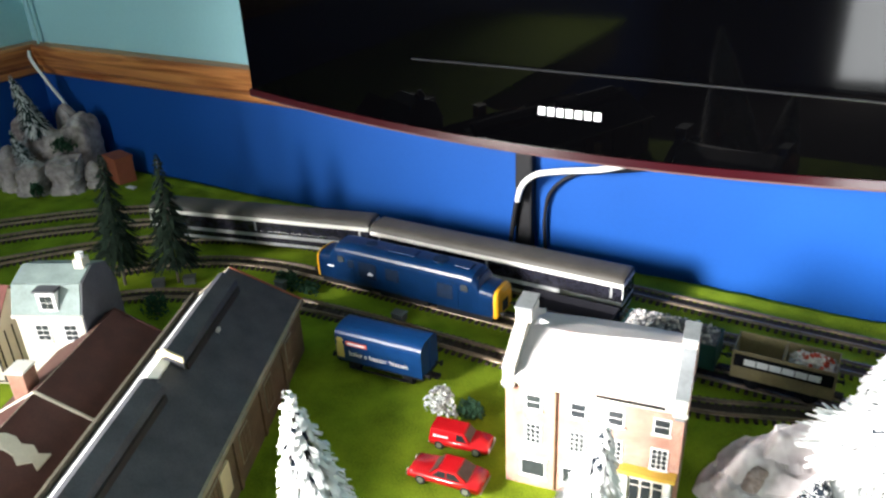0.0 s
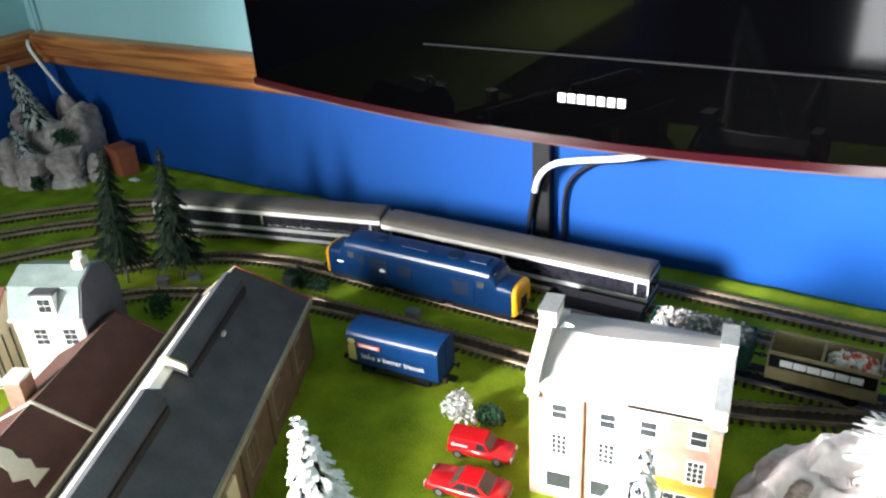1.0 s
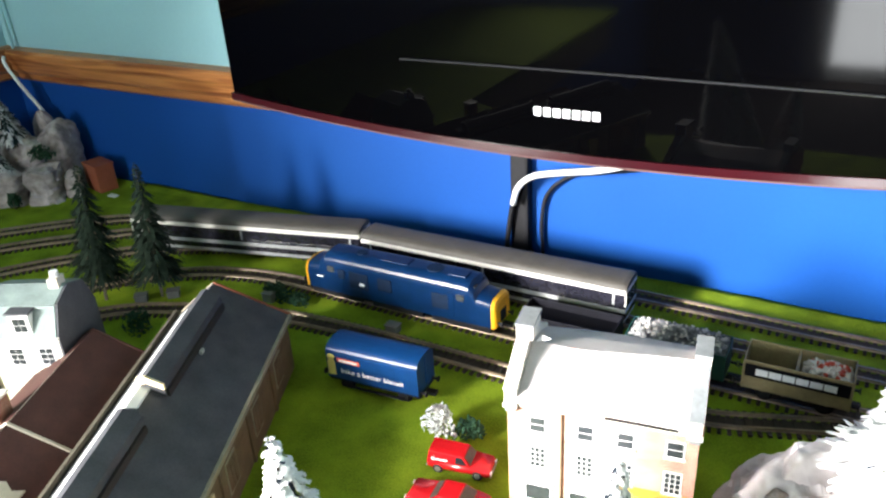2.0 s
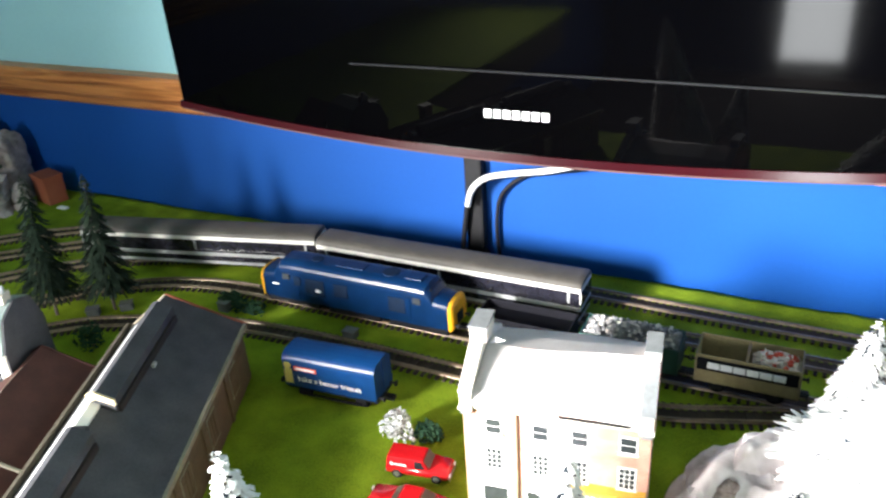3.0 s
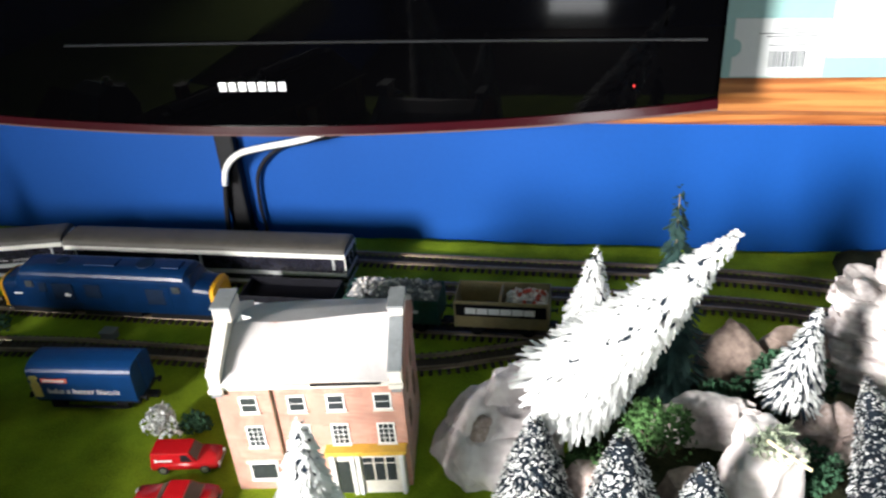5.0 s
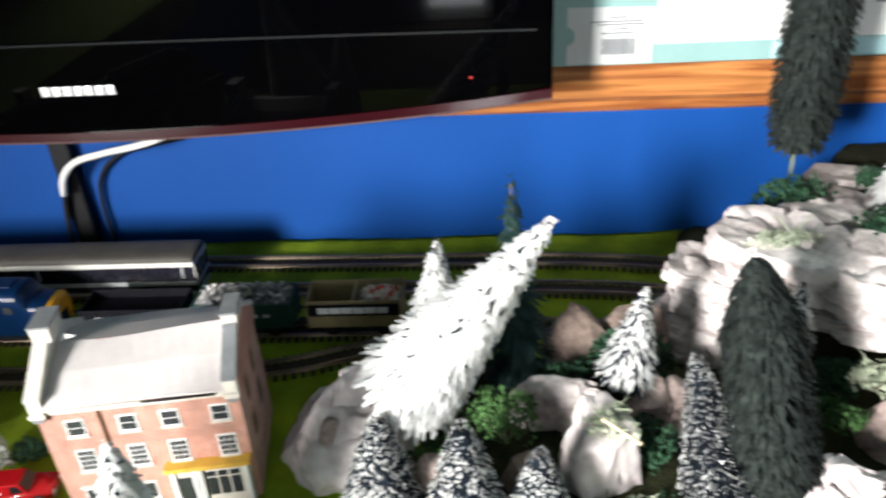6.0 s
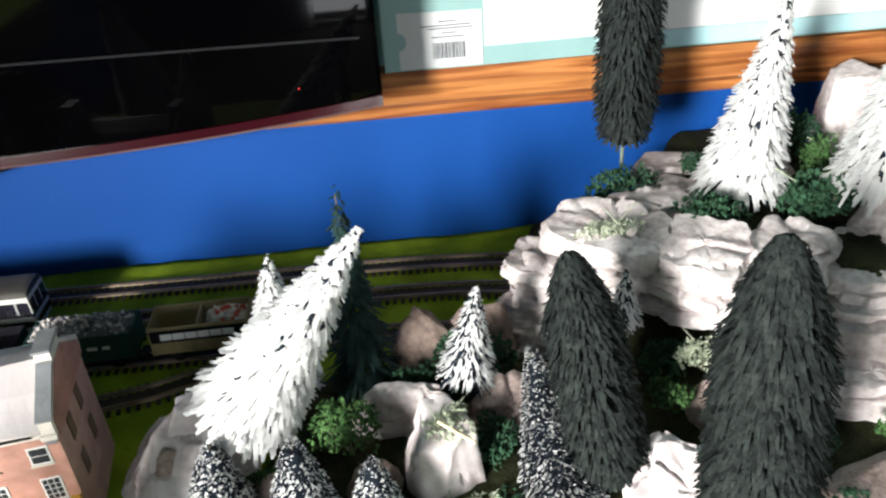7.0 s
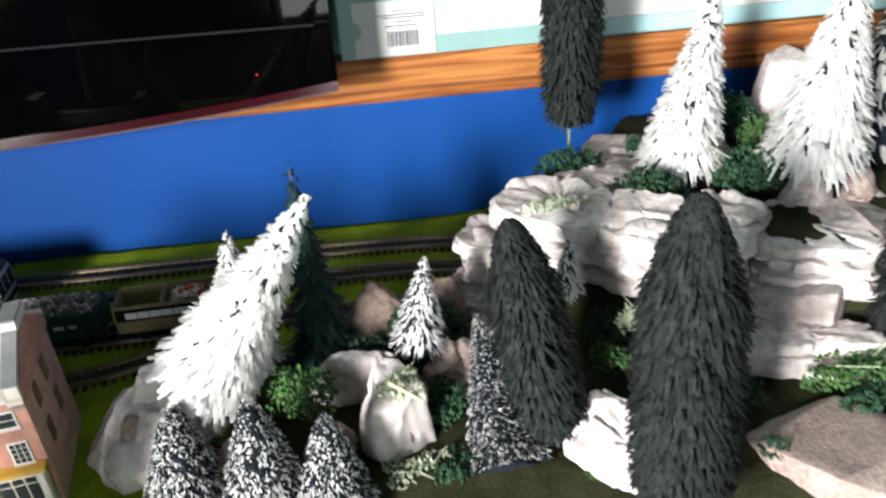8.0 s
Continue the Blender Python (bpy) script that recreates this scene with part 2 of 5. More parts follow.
def rod(bm, p, q, r, n=10):
    p, q = Vector(p), Vector(q)
    m = Matrix.Translation((p + q) / 2) @ (q - p).to_track_quat("Z", "Y").to_matrix().to_4x4()
    bmesh.ops.create_cone(bm, cap_ends=True, segments=n, radius1=r, radius2=r, depth=(q - p).length, matrix=m)
    return bm


def loft(sections):
    """A skin over rings of equal length, with both ends closed."""
    bm = bmesh.new()
    rings = [[bm.verts.new(p) for p in ring] for ring in sections]
    for a, b in zip(rings, rings[1:]):
        for i in range(len(a)):
            j = (i + 1) % len(a)
            bm.faces.new((a[i], a[j], b[j], b[i]))
    bm.faces.new(rings[0][::-1])
    bm.faces.new(rings[-1])
    return bm


def tube(points, r, n=8):
    pts = [Vector(p) for p in points]
    rings = []
    for i, p in enumerate(pts):
        d = (pts[min(i + 1, len(pts) - 1)] - pts[max(i - 1, 0)]).normalized()
        side = d.cross(Vector((0.13, 0.31, 0.94))).normalized()
        up = side.cross(d)
        rings.append([p + r * (math.cos(k * math.tau / n) * side + math.sin(k * math.tau / n) * up) for k in range(n)])
    return loft(rings)


def smooth_line(points, step=0.008):
    """Even points along a smooth curve through the given ones."""
    P = [Vector((*p, 0)) if len(p) == 2 else Vector(p) for p in points]
    P = [2 * P[0] - P[1], *P, 2 * P[-1] - P[-2]]
    fine = []
    for i in range(1, len(P) - 2):
        for k in range(24):
            t = k / 24
            a, b, c, d = P[i - 1:i + 3]
            fine.append(0.5 * (2 * b + (c - a) * t + (2 * a - 5 * b + 4 * c - d) * t * t + (3 * b - a - 3 * c + d) * t ** 3))
    fine.append(P[-2])
    out, left = [fine[0]], step
    for a, b in zip(fine, fine[1:]):
        span = (b - a).length
        while left <= span:
            out.append(a.lerp(b, left / span))
            left += step
        left -= span
    return out


def letters(text, size, material, parent, m, name="lettering", label=""):
    cu = bpy.data.curves.new("lettering", "FONT")
    cu.body, cu.size, cu.extrude = text, size, 0.00015
    ob = bpy.data.objects.new("lettering", cu)
    scene.collection.objects.link(ob)
    me = bpy.data.meshes.new_from_object(ob.evaluated_get(bpy.context.evaluated_depsgraph_get()))
    bpy.data.objects.remove(ob)
    me.materials.clear()
    me.materials.append(material)
    out = new(name, me)
    out.parent, out.matrix_basis = parent, m
    if label:
        tagged(out, label)
    return out


# ---- the room ----
X0, X1, Y0, Y1, ZF, ZC, DADO = -1.23, 3.2, -3.4, 0.705, -0.8, 1.6, 0.130


def wall(name, material, *blocks):
    bm = bmesh.new()
    for b in blocks:
        cuboid(bm, *b)
    return tagged(part(name, bm, material), kind="structure")


wall("wall_north", BLUE_WALL, (X0 - 0.1, X1 + 0.1, Y1, Y1 + 0.1, ZF, DADO + 0.033))
wall("wall_north_upper", AQUA_WALL, (X0 - 0.1, X1 + 0.1, Y1, Y1 + 0.1, DADO + 0.033, ZC))
wall("wall_west", BLUE_WALL, (X0 - 0.1, X0, Y0, Y1, ZF, DADO + 0.033))
wall("wall_west_upper", AQUA_WALL, (X0 - 0.1, X0, -1.05, Y1, DADO + 0.033, ZC), (X0 - 0.1, X0, Y0, -1.75, DADO + 0.033, ZC),
     (X0 - 0.1, X0, -1.75, -1.05, DADO + 0.033, 0.2), (X0 - 0.1, X0, -1.75, -1.05, 1.1, ZC))
wall("wall_east", BLUE_WALL, (X1, X1 + 0.1, Y0, Y1, ZF, DADO + 0.033))
wall("wall_east_upper", AQUA_WALL, (X1, X1 + 0.1, Y0, Y1, DADO + 0.033, ZC))
wall("wall_south", BLUE_WALL, (X0 - 0.1, -0.32, Y0 - 0.1, Y0, ZF, DADO + 0.033), (0.06, X1 + 0.1, Y0 - 0.1, Y0, ZF, DADO + 0.033))
wall("wall_south_upper", AQUA_WALL, (X0 - 0.1, -0.32, Y0 - 0.1, Y0, DADO + 0.033, ZC), (0.06, X1 + 0.1, Y0 - 0.1, Y0, DADO + 0.033, ZC), (-0.32, 0.06, Y0 - 0.1, Y0, 1.2, ZC))
wall("floor", CARPET, (X0 - 0.1, X1 + 0.1, Y0 - 0.1, Y1 + 0.1, ZF - 0.1, ZF))
wall("ceiling", CEILING, (X0 - 0.1, X1 + 0.1, Y0 - 0.1, Y1 + 0.1, ZC, ZC + 0.1))


def window_frame(name, m, w, h):
    ob = thing(name, m, "white painted window frame in the wall", "window", kind="structure")
    for nm, b in (("jamb", (-w / 2, -w / 2 + 0.03)), ("jamb", (w / 2 - 0.03, w / 2))):
        part(nm, box(b[0], b[1], -0.02, 0.02, 0, h, 0.003), WHITE_PLASTIC, ob)
    part("window_sill", box(-w / 2 + 0.03, w / 2 - 0.03, -0.02, 0.02, 0, 0.03, 0.003), WHITE_PLASTIC, ob)
    part("head", box(-w / 2 + 0.03, w / 2 - 0.03, -0.02, 0.02, h - 0.03, h, 0.003), WHITE_PLASTIC, ob)


window_frame("window_1", pose(X0 - 0.03, -1.40, 0.2, 0, 0, 90), 0.7, 0.9)
window_frame("window_2", pose(-0.13, Y0 - 0.03, ZF), 0.38, 2.0)

# moulded dado rail, its profile in depth and height
PROFILE = [(0, 0), (0.006, 0.0), (0.009, 0.003), (0.010, 0.011), (0.016, 0.017), (0.018, 0.028), (0.021, 0.034), (0.022, 0.044), (0.019, 0.048), (0, 0.049)]
rail_north = part("trim", prism([(-d, z) for d, z in PROFILE], "x", X0 - 0.5 + 0.022, X1 - 0.5), PINE)
rail_north.matrix_basis = pose(0.5, Y1, DADO + 0.002, 0, 0.40, 0)
tagged(rail_north, kind="structure")
rail_west = part("trim", prism([(-d, z) for d, z in PROFILE], "x", 0, 2.6), PINE)
rail_west.matrix_basis = pose(X0, Y1, DADO + 0.0145, 0, 0, 90) @ pose(-2.6, 0, 0)
tagged(rail_west, kind="structure")

# grass covered boards: along the back wall, with an arm along the side wall
BOARD = [(X0, -0.95), (-0.72, -0.95), (-0.72, -0.02), (-0.55, 0.06), (0.9, 0.06), (1.0, 0.0), (1.49, 0.0), (1.49, Y1), (X0, Y1)]
tagged(part("ground", prism([(x + 0.002 * (x < -1.2), y - 0.002 * (y > 0.6)) for x, y in BOARD], "z", -0.012, 0), GRASS), kind="structure")
tagged(part("board_frame", prism([(X0 + 0.01, -0.93), (-0.74, -0.93), (-0.74, 0.0), (-0.56, 0.08), (1.46, 0.08), (1.46, Y1 - 0.02), (X0 + 0.01, Y1 - 0.02)], "z", -0.1, -0.013), TIMBER), kind="structure")


# ragged lip of the grass mat where it meets the wall
def mat_lip():
    verts, faces, n = [], [], 360
    for i in range(n):
        x = X0 + 0.003 + (1.48 - X0) * i / (n - 1)
        lift = 0.0022 + 0.0022 * noise.noise(Vector((x * 9, 0.3, 0))) + 0.0012 * noise.noise(Vector((x * 70, 1.3, 0)))
        back = 0.703 - 0.0022 * (1 + noise.noise(Vector((x * 14, 4.1, 0))))
        verts += [(x, back - 0.016 - 0.004 * noise.noise(Vector((x * 25, 7, 0))), 0.0003), (x, back - 0.006, 0.0006 + lift * 0.6), (x, back, 0.0006 + lift), (x, back + 0.0006, 0.0)]
        if i:
            for j in range(3):
                k = 4 * i + j
                faces.append((k - 4, k, k + 1, k - 3))
    tagged(raw("ground_edge", verts, faces, GRASS, smooth=True), kind="structure")


mat_lip()


# ---- television ----
def television():
    tv = thing("television", pose(-0.297, 0.612, 0.16), "wall-hung black flat-screen television with a bowed lower bezel", "television")
    hw, top = 0.393, 0.50

    def low(u):
        return 0.024 * (u / hw) ** 2
    arc = [(-hw + 2 * hw * i / 32, low(-hw + 2 * hw * i / 32)) for i in range(33)]
    bm = prism([(-hw, top)] + [(-hw, low(hw) + 0.006)] + [(u, z + 0.006) for u, z in arc[1:-1]] + [(hw, low(hw) + 0.006), (hw, top)], "y", 0.0, 0.045)
    bmesh.ops.bevel(bm, geom=[e for e in bm.edges if abs(e.verts[0].co.y) < 1e-6 and abs(e.verts[1].co.y) < 1e-6], offset=0.003, segments=2, affect="EDGES")
    part("bezel", bm, GLOSS_BLACK, tv)
    part("back_shell", box(-hw + 0.05, hw - 0.05, 0.046, 0.075, 0.06, top - 0.05, 0.008), MATT_BLACK, tv)
    part("wall_bracket", box(-0.12, 0.12, 0.076, 0.088, 0.2, 0.4), MATT_BLACK, tv)
    part("screen", box(-hw + 0.045, hw - 0.045, -0.0022, -0.0012, 0.088, top - 0.04), SCREEN, tv)
    ridge = [(-0.165 + 0.545 * i / 24, 0.0815 - 0.004 * (i / 24) ** 2) for i in range(25)]
    part("screen_edge", tube([(u, -0.0022, z) for u, z in ridge], 0.0011, 6), TV_EDGE, tv, "thin glossy ridge under the screen")
    rings = [[(u, -0.003, z - 0.001), (u, 0.030, z - 0.001), (u, 0.030, z + 0.0058), (u, -0.0016, z + 0.0058)] for u, z in arc]
    part("lower_edge", loft(rings), CRIMSON, tv, "dark red translucent lower edge")
    rings = [[(u, -0.001, z - 0.0035), (u, 0.016, z - 0.0035), (u, 0.016, z - 0.0012), (u, -0.001, z - 0.0012)] for u, z in arc]
    part("lip", loft(rings), HIGHLIGHT_LIP, tv, "glossy lip along the lower edge, its highlight put into the colour")
    for i in range(7):
        x = -0.027 + i * 0.0092
        part("logo_block", box(x, x + 0.0070, -0.0012, -0.0002, 0.0385, 0.0465, 0.0003), SILVER, tv, "plain silver logo block")
    bm = bmesh.new()
    bmesh.ops.create_uvsphere(bm, u_segments=10, v_segments=6, radius=0.0011, matrix=Matrix.Translation((0.328, -0.0002, 0.041)))
    part("standby_light", bm, LED, tv, "small red standby light")


television()

# cables under the television
duct = thing("cable_duct", pose(-0.376, 0.705, 0), "black plastic cable duct running up the blue wall", "cable duct")
part("cover", box(-0.010, 0.011, -0.014, -0.001, 0.0, 0.26, 0.003), MATT_BLACK, duct)
part("foot", box(-0.017, 0.014, -0.018, -0.001, 0.0, 0.012, 0.004), MATT_BLACK, duct)
tagged(part("cable", tube(smooth_line([(-0.390, 0.685, 0.001), (-0.384, 0.685, 0.050), (-0.376, 0.685, 0.084), (-0.360, 0.683, 0.104), (-0.323, 0.681, 0.116), (-0.278, 0.678, 0.125), (-0.208, 0.675, 0.148)]), 0.0030), MATT_BLACK, smooth=True),
       "black power cable bending along the blue wall", "cable")
tagged(part("cable", tube(smooth_line([(-0.377, 0.679, 0.074), (-0.371, 0.678, 0.094), (-0.354, 0.677, 0.110), (-0.323, 0.675, 0.119), (-0.273, 0.673, 0.130), (-0.218, 0.671, 0.152)]), 0.0034), WHITE_PLASTIC, smooth=True),
       "white cable bending up behind the television", "cable")
tagged(part("cable", tube(smooth_line([(-0.350, 0.699, 0.001), (-0.352, 0.699, 0.050), (-0.344, 0.699, 0.085), (-0.313, 0.698, 0.110), (-0.258, 0.697, 0.122), (-0.168, 0.695, 0.145)]), 0.0022), MATT_BLACK, smooth=True),
       "thin black cable curving over the blue wall", "cable")
tagged(part("cable", tube(smooth_line([(-1.195, 0.672, 0.186), (-1.190, 0.668, 0.174), (-1.17, 0.672, 0.14), (-1.15, 0.685, 0.09), (-1.14, 0.69, 0.04), (-1.14, 0.69, 0.002)]), 0.0027), WHITE_PLASTIC, smooth=True),
       "white flex hanging over the dado rail in the corner", "cable")
tagged(part("cable", tube(smooth_line([(-1.205, 0.694, 0.60), (-1.205, 0.694, 0.35), (-1.20, 0.694, 0.19)]), 0.0022), AQUA_WALL, smooth=True), "thin painted-over wire running down the corner", "cable")


# ---- cartons on the dado rail ----
def carton():
    c = thing("carton", pose(0.10, 0.698, DADO + 0.052), "flat teal and white cardboard carton standing on the dado rail", "carton")
    part("body", box(0, 0.62, -0.012, 0.006, 0, 0.34, 0.001), CARTON_TEAL, c)
    bm = prism([(0.014, 0.002), (0.088, 0.002), (0.088, 0.050), (0.014, 0.052), (0.014, 0.036)]
               + [(0.014 + 0.007 * math.sin(a), 0.027 + 0.008 * math.cos(a)) for a in [math.pi * k / 8 for k in range(9)]] + [(0.014, 0.018)], "y", -0.0130, -0.0121)
    part("label", bm, CARTON_LABEL, c, "white notched label with a bar code")
    part("white_panel", box(0.090, 0.60, -0.0132, -0.0121, 0.018, 0.30), CARTON_WHITE, c, "large white printed panel")
    rnd = random.Random(4)
    x = 0.044
    while x < 0.072:
        w = rnd.choice((0.0006, 0.0009, 0.0014))
        part("bar", box(x, x + w, -0.0136, -0.0131, 0.010, 0.024), PRINT_GREY, c)
        x += w + rnd.choice((0.0006, 0.001))
    for z, a, b in ((0.0285, 0.043, 0.072), (0.032, 0.052, 0.066), (0.036, 0.040, 0.080), (0.0385, 0.034, 0.078), (0.042, 0.050, 0.066)):
        part("text_bar", box(a, b, -0.0136, -0.0131, z, z + 0.0008), PRINT_GREY, c)
    x = 0.27
    while x < 0.36:
        w = rnd.choice((0.001, 0.002, 0.003))
        part("bar", box(x, x + w, -0.0138, -0.0133, 0.046, 0.062), PRINT_GREY, c)
        x += w + rnd.choice((0.001, 0.002))
    part("blue_strip", box(0.19, 0.60, -0.0130, -0.0121, 0.002, 0.017), mat("pale_blue_print", (0.42, 0.66, 0.70), 0.5, 0, 0.05), c, "pale blue printed strip")


carton()


# ---- railway track ----
def track(points, label):
    line = smooth_line(points, 0.0072)
    t = thing("railway_track", Matrix.Identity(4), label, "track", "model railway tracks")
    sides = {-1: [], 1: []}
    verts, faces = [], []
    for i, p in enumerate(line):
        d = (line[min(i + 1, len(line) - 1)] - line[max(i - 1, 0)]).normalized()
        s = Vector((-d.y, d.x, 0))
        for k in sides:
            sides[k].append((p, s))
        k = len(verts)
        for a, b, z in ((-1, -1, 0.0), (1, -1, 0.0), (1, 1, 0.0), (-1, 1, 0.0), (-1, -1, 1), (1, -1, 1), (1, 1, 1), (-1, 1, 1)):
            verts.append(p + d * a * 0.0015 + s * b * 0.0148 + Vector((0, 0, 0.0002 + z * 0.0020)))
        faces += [[k + j for j in f] for f in ((4, 5, 6, 7), (0, 1, 5, 4), (1, 2, 6, 5), (2, 3, 7, 6), (3, 0, 4, 7))]
    for k, row in sides.items():
        rings = []
        for p, s in row:
            c = p + s * k * 0.0083
            rings.append([c + s * o + Vector((0, 0, z)) for o, z in ((-0.0014, 0.0022), (0.0014, 0.0022), (0.0008, 0.0032), (0.0010, 0.0052), (-0.0010, 0.0052), (-0.0008, 0.0032))])
        part("rail", loft(rings), RAIL, t)
    tagged(raw("sleeper_bed", verts, faces, SLEEPER, t), kind="stuff")
    verts, faces = [], []
    for i, (p, s) in enumerate(sides[1]):
        verts += [p + s * 0.0072 + Vector((0, 0, 0.0007)), p - s * 0.0072 + Vector((0, 0, 0.0007))]
        if i:
            faces.append((2 * i - 2, 2 * i - 1, 2 * i + 1, 2 * i))
    raw("webbing", verts, faces, SLEEPER, t, "dark ballast strip between the rails")


track([(-1.17, 0.33), (-1.08, 0.45), (-1.022, 0.511), (-0.94, 0.578), (-0.833, 0.633), (-0.716, 0.664), (-0.62, 0.668), (-0.4, 0.665), (-0.11, 0.657), (0.10, 0.652), (0.216, 0.638), (0.32, 0.615)],
      "back loop of nickel rails on dark sleepers along the wall")
track([(-0.58, 0.6675), (-0.69, 0.646), (-0.805, 0.603), (-0.90, 0.543), (-1.0, 0.455), (-1.07, 0.35)], "branch curve of rails leaving the back loop")
track([(-1.0, 0.33), (-0.90, 0.458), (-0.82, 0.530), (-0.764, 0.563), (-0.70, 0.589), (-0.661, 0.600), (-0.60, 0.609), (-0.4, 0.611), (-0.13, 0.608), (0.03, 0.606), (0.15, 0.60), (0.26, 0.58)], "second running line of rails on dark sleepers")
track([(-0.93, 0.22), (-0.85, 0.37), (-0.778, 0.466), (-0.714, 0.513), (-0.656, 0.536), (-0.58, 0.546), (-0.4, 0.546), (-0.15, 0.546), (0.06, 0.546), (0.14, 0.54)], "running line of rails carrying the goods train")
track([(-0.84, 0.22), (-0.785, 0.345), (-0.725, 0.416), (-0.652, 0.453), (-0.565, 0.479), (-0.466, 0.488), (-0.35, 0.488), (-0.20, 0.488), (-0.125, 0.497), (-0.074, 0.513), (0.0, 0.538)], "front siding of rails joining the goods line")


# ---- rolling stock ----
def ring(x, hw, z0, side, top, n=9):
    """A body section: straight sides and an arched roof, seen along x."""
    pts = [(x, -hw, z0)]
    for i in range(n):
        a = math.pi * i / (n - 1)
        pts.append((x, -hw * math.copysign(abs(math.cos(a)) ** 0.7, math.cos(a)), side + (top - side) * math.sin(a) ** 0.8))
    pts.append((x, hw, z0))
    return pts


def wheelset(parent, x, r=0.0062, gauge=0.0083):
    bm = bmesh.new()
    for s in (-1, 1):
        rod(bm, (x, s * gauge - 0.0013, r), (x, s * gauge + 0.0013, r), r, 16)
        rod(bm, (x, s * gauge + s * 0.0013 - 0.0004, r), (x, s * gauge + s * 0.0013 + 0.0004, r), r + 0.0009, 16)
    rod(bm, (x, -gauge, r), (x, gauge, r), 0.0012, 8)
    part("wheelset", bm, WAGON_BLACK, parent)


def buffers(parent, x, d, w=0.0115, z=0.0135):
    for s in (-1, 1):
        bm = rod(bmesh.new(), (x, s * w, z), (x + d * 0.005, s * w, z), 0.0012, 8)
        rod(bm, (x + d * 0.005, s * w, z), (x + d * 0.006, s * w, z), 0.0027, 10)
        part("buffer", bm, MATT_BLACK, parent)


def locomotive():
    o = thing("diesel_locomotive", pose(-0.440, 0.546, 0.0052), "blue diesel locomotive model with yellow noses on the rails", "locomotive")
    h, w = 0.111, 0.0178
    secs = []
    for x, k, side, top in ((-h + 0.002, 0.90, 0.028, 0.036), (-h + 0.006, 0.95, 0.030, 0.0385), (-h + 0.020, 0.97, 0.0315, 0.0405), (-h + 0.0225, 0.98, 0.036, 0.0455), (-h + 0.028, 1, 0.0415, 0.0515), (-0.07, 1, 0.042, 0.0525),
                            (0.07, 1, 0.042, 0.0525), (h - 0.028, 1, 0.0415, 0.0515), (h - 0.0225, 0.98, 0.036, 0.0455), (h - 0.020, 0.97, 0.0315, 0.0405), (h - 0.006, 0.95, 0.030, 0.0385), (h - 0.002, 0.90, 0.028, 0.036)):
        secs.append(ring(x, w * k, 0.0095, side, top, 13))
    part("body", loft(secs), LOCO_BLUE, o, smooth=False)
    for s in (-1, 1):
        part("nose", loft([ring(s * (h - 0.0045), w * 0.965, 0.0090, 0.0303, 0.0392, 11), ring(s * (h - 0.0015), w * 0.93, 0.0092, 0.029, 0.0375, 11), ring(s * h, w * 0.83, 0.0105, 0.026, 0.034, 11)]), YELLOW, o, "yellow warning panel on the nose")
        part("nose_grille", box(s * h - 0.0004, s * h + 0.0006, -0.006, 0.006, 0.012, 0.024), LOCO_DARK, o)
        for y in (-0.0065, 0.0065):
            bm = prism([(y - 0.0052, 0.0415), (y + 0.0052, 0.0415), (y + 0.0046, 0.047), (y - 0.0046, 0.047)], "x", s * (h - 0.0248) - 0.0012, s * (h - 0.0248) + 0.0012)
            part("windscreen", bm, GLASS_DARK, o)
        for y in (-1, 1):
            part("cab_window", box(s * (h - 0.036) - 0.004, s * (h - 0.036) + 0.004, y * (w + 0.0004) - 0.0004, y * (w + 0.0004) + 0.0004, 0.033, 0.0395), GLASS_DARK, o)
            part("cab_door", box(s * (h - 0.0465) - 0.0035, s * (h - 0.0465) + 0.0035, y * (w + 0.0002) - 0.0003, y * (w + 0.0002) + 0.0003, 0.011, 0.039), LOCO_BLUE, o)
        buffers(o, s * (h - 0.001), s)
        part("coupling", box(min(s * h, s * (h + 0.010)), max(s * h, s * (h + 0.010)), -0.003, 0.003, 0.006, 0.009), MATT_BLACK, o)
    for x0, x1, z0, z1 in ((-0.052, -0.030, 0.020, 0.038), (-0.018, -0.002, 0.024, 0.038), (0.044, 0.062, 0.020, 0.036), (-0.066, -0.058, 0.028, 0.038)):
        for y in (-1, 1):
            part("side_grille", box(x0, x1, y * (w + 0.0003) - 0.0004, y * (w + 0.0003) + 0.0004, z0, z1), LOCO_DARK, o)
    part("arrow_mark", prism([(-0.0405, 0.0245), (-0.0345, 0.0245), (-0.0335, 0.0265), (-0.0385, 0.0285), (-0.0400, 0.0265)], "y", -w - 0.0012, -w - 0.0008), PRINT_WHITE, o, "plain white mark on the side")
    part("number_bar", box(-0.094, -0.086, -w - 0.0006, -w - 0.0002, 0.0245, 0.0262), PRINT_WHITE, o)
    for x, r in ((0.04, 0.0085), (-0.045, 0.006)):
        part("roof_fan", rod(bmesh.new(), (x, 0, 0.0515), (x, 0, 0.0532), r, 20), LOCO_DARK, o)
    for x0, x1 in ((-0.02, 0.012), (0.058, 0.076)):
        part("roof_panel", box(x0, x1, -0.007, 0.007, 0.0515, 0.0532, 0.0006), LOCO_BLUE, o)
    part("underframe", box(-0.030, 0.030, -0.014, 0.014, 0.001, 0.0094, 0.001), MATT_BLACK, o)
    for x in (-0.073, 0.073):
        bm = cuboid(bmesh.new(), x - 0.032, x + 0.032, -0.0155, -0.0125, 0.0025, 0.0085, 0.0006)
        cuboid(bm, x - 0.032, x + 0.032, 0.0125, 0.0155, 0.0025, 0.0085, 0.0006)
        cuboid(bm, x - 0.028, x + 0.028, -0.0125, 0.0125, 0.005, 0.0093)
        part("bogie", bm, MATT_BLACK, o)
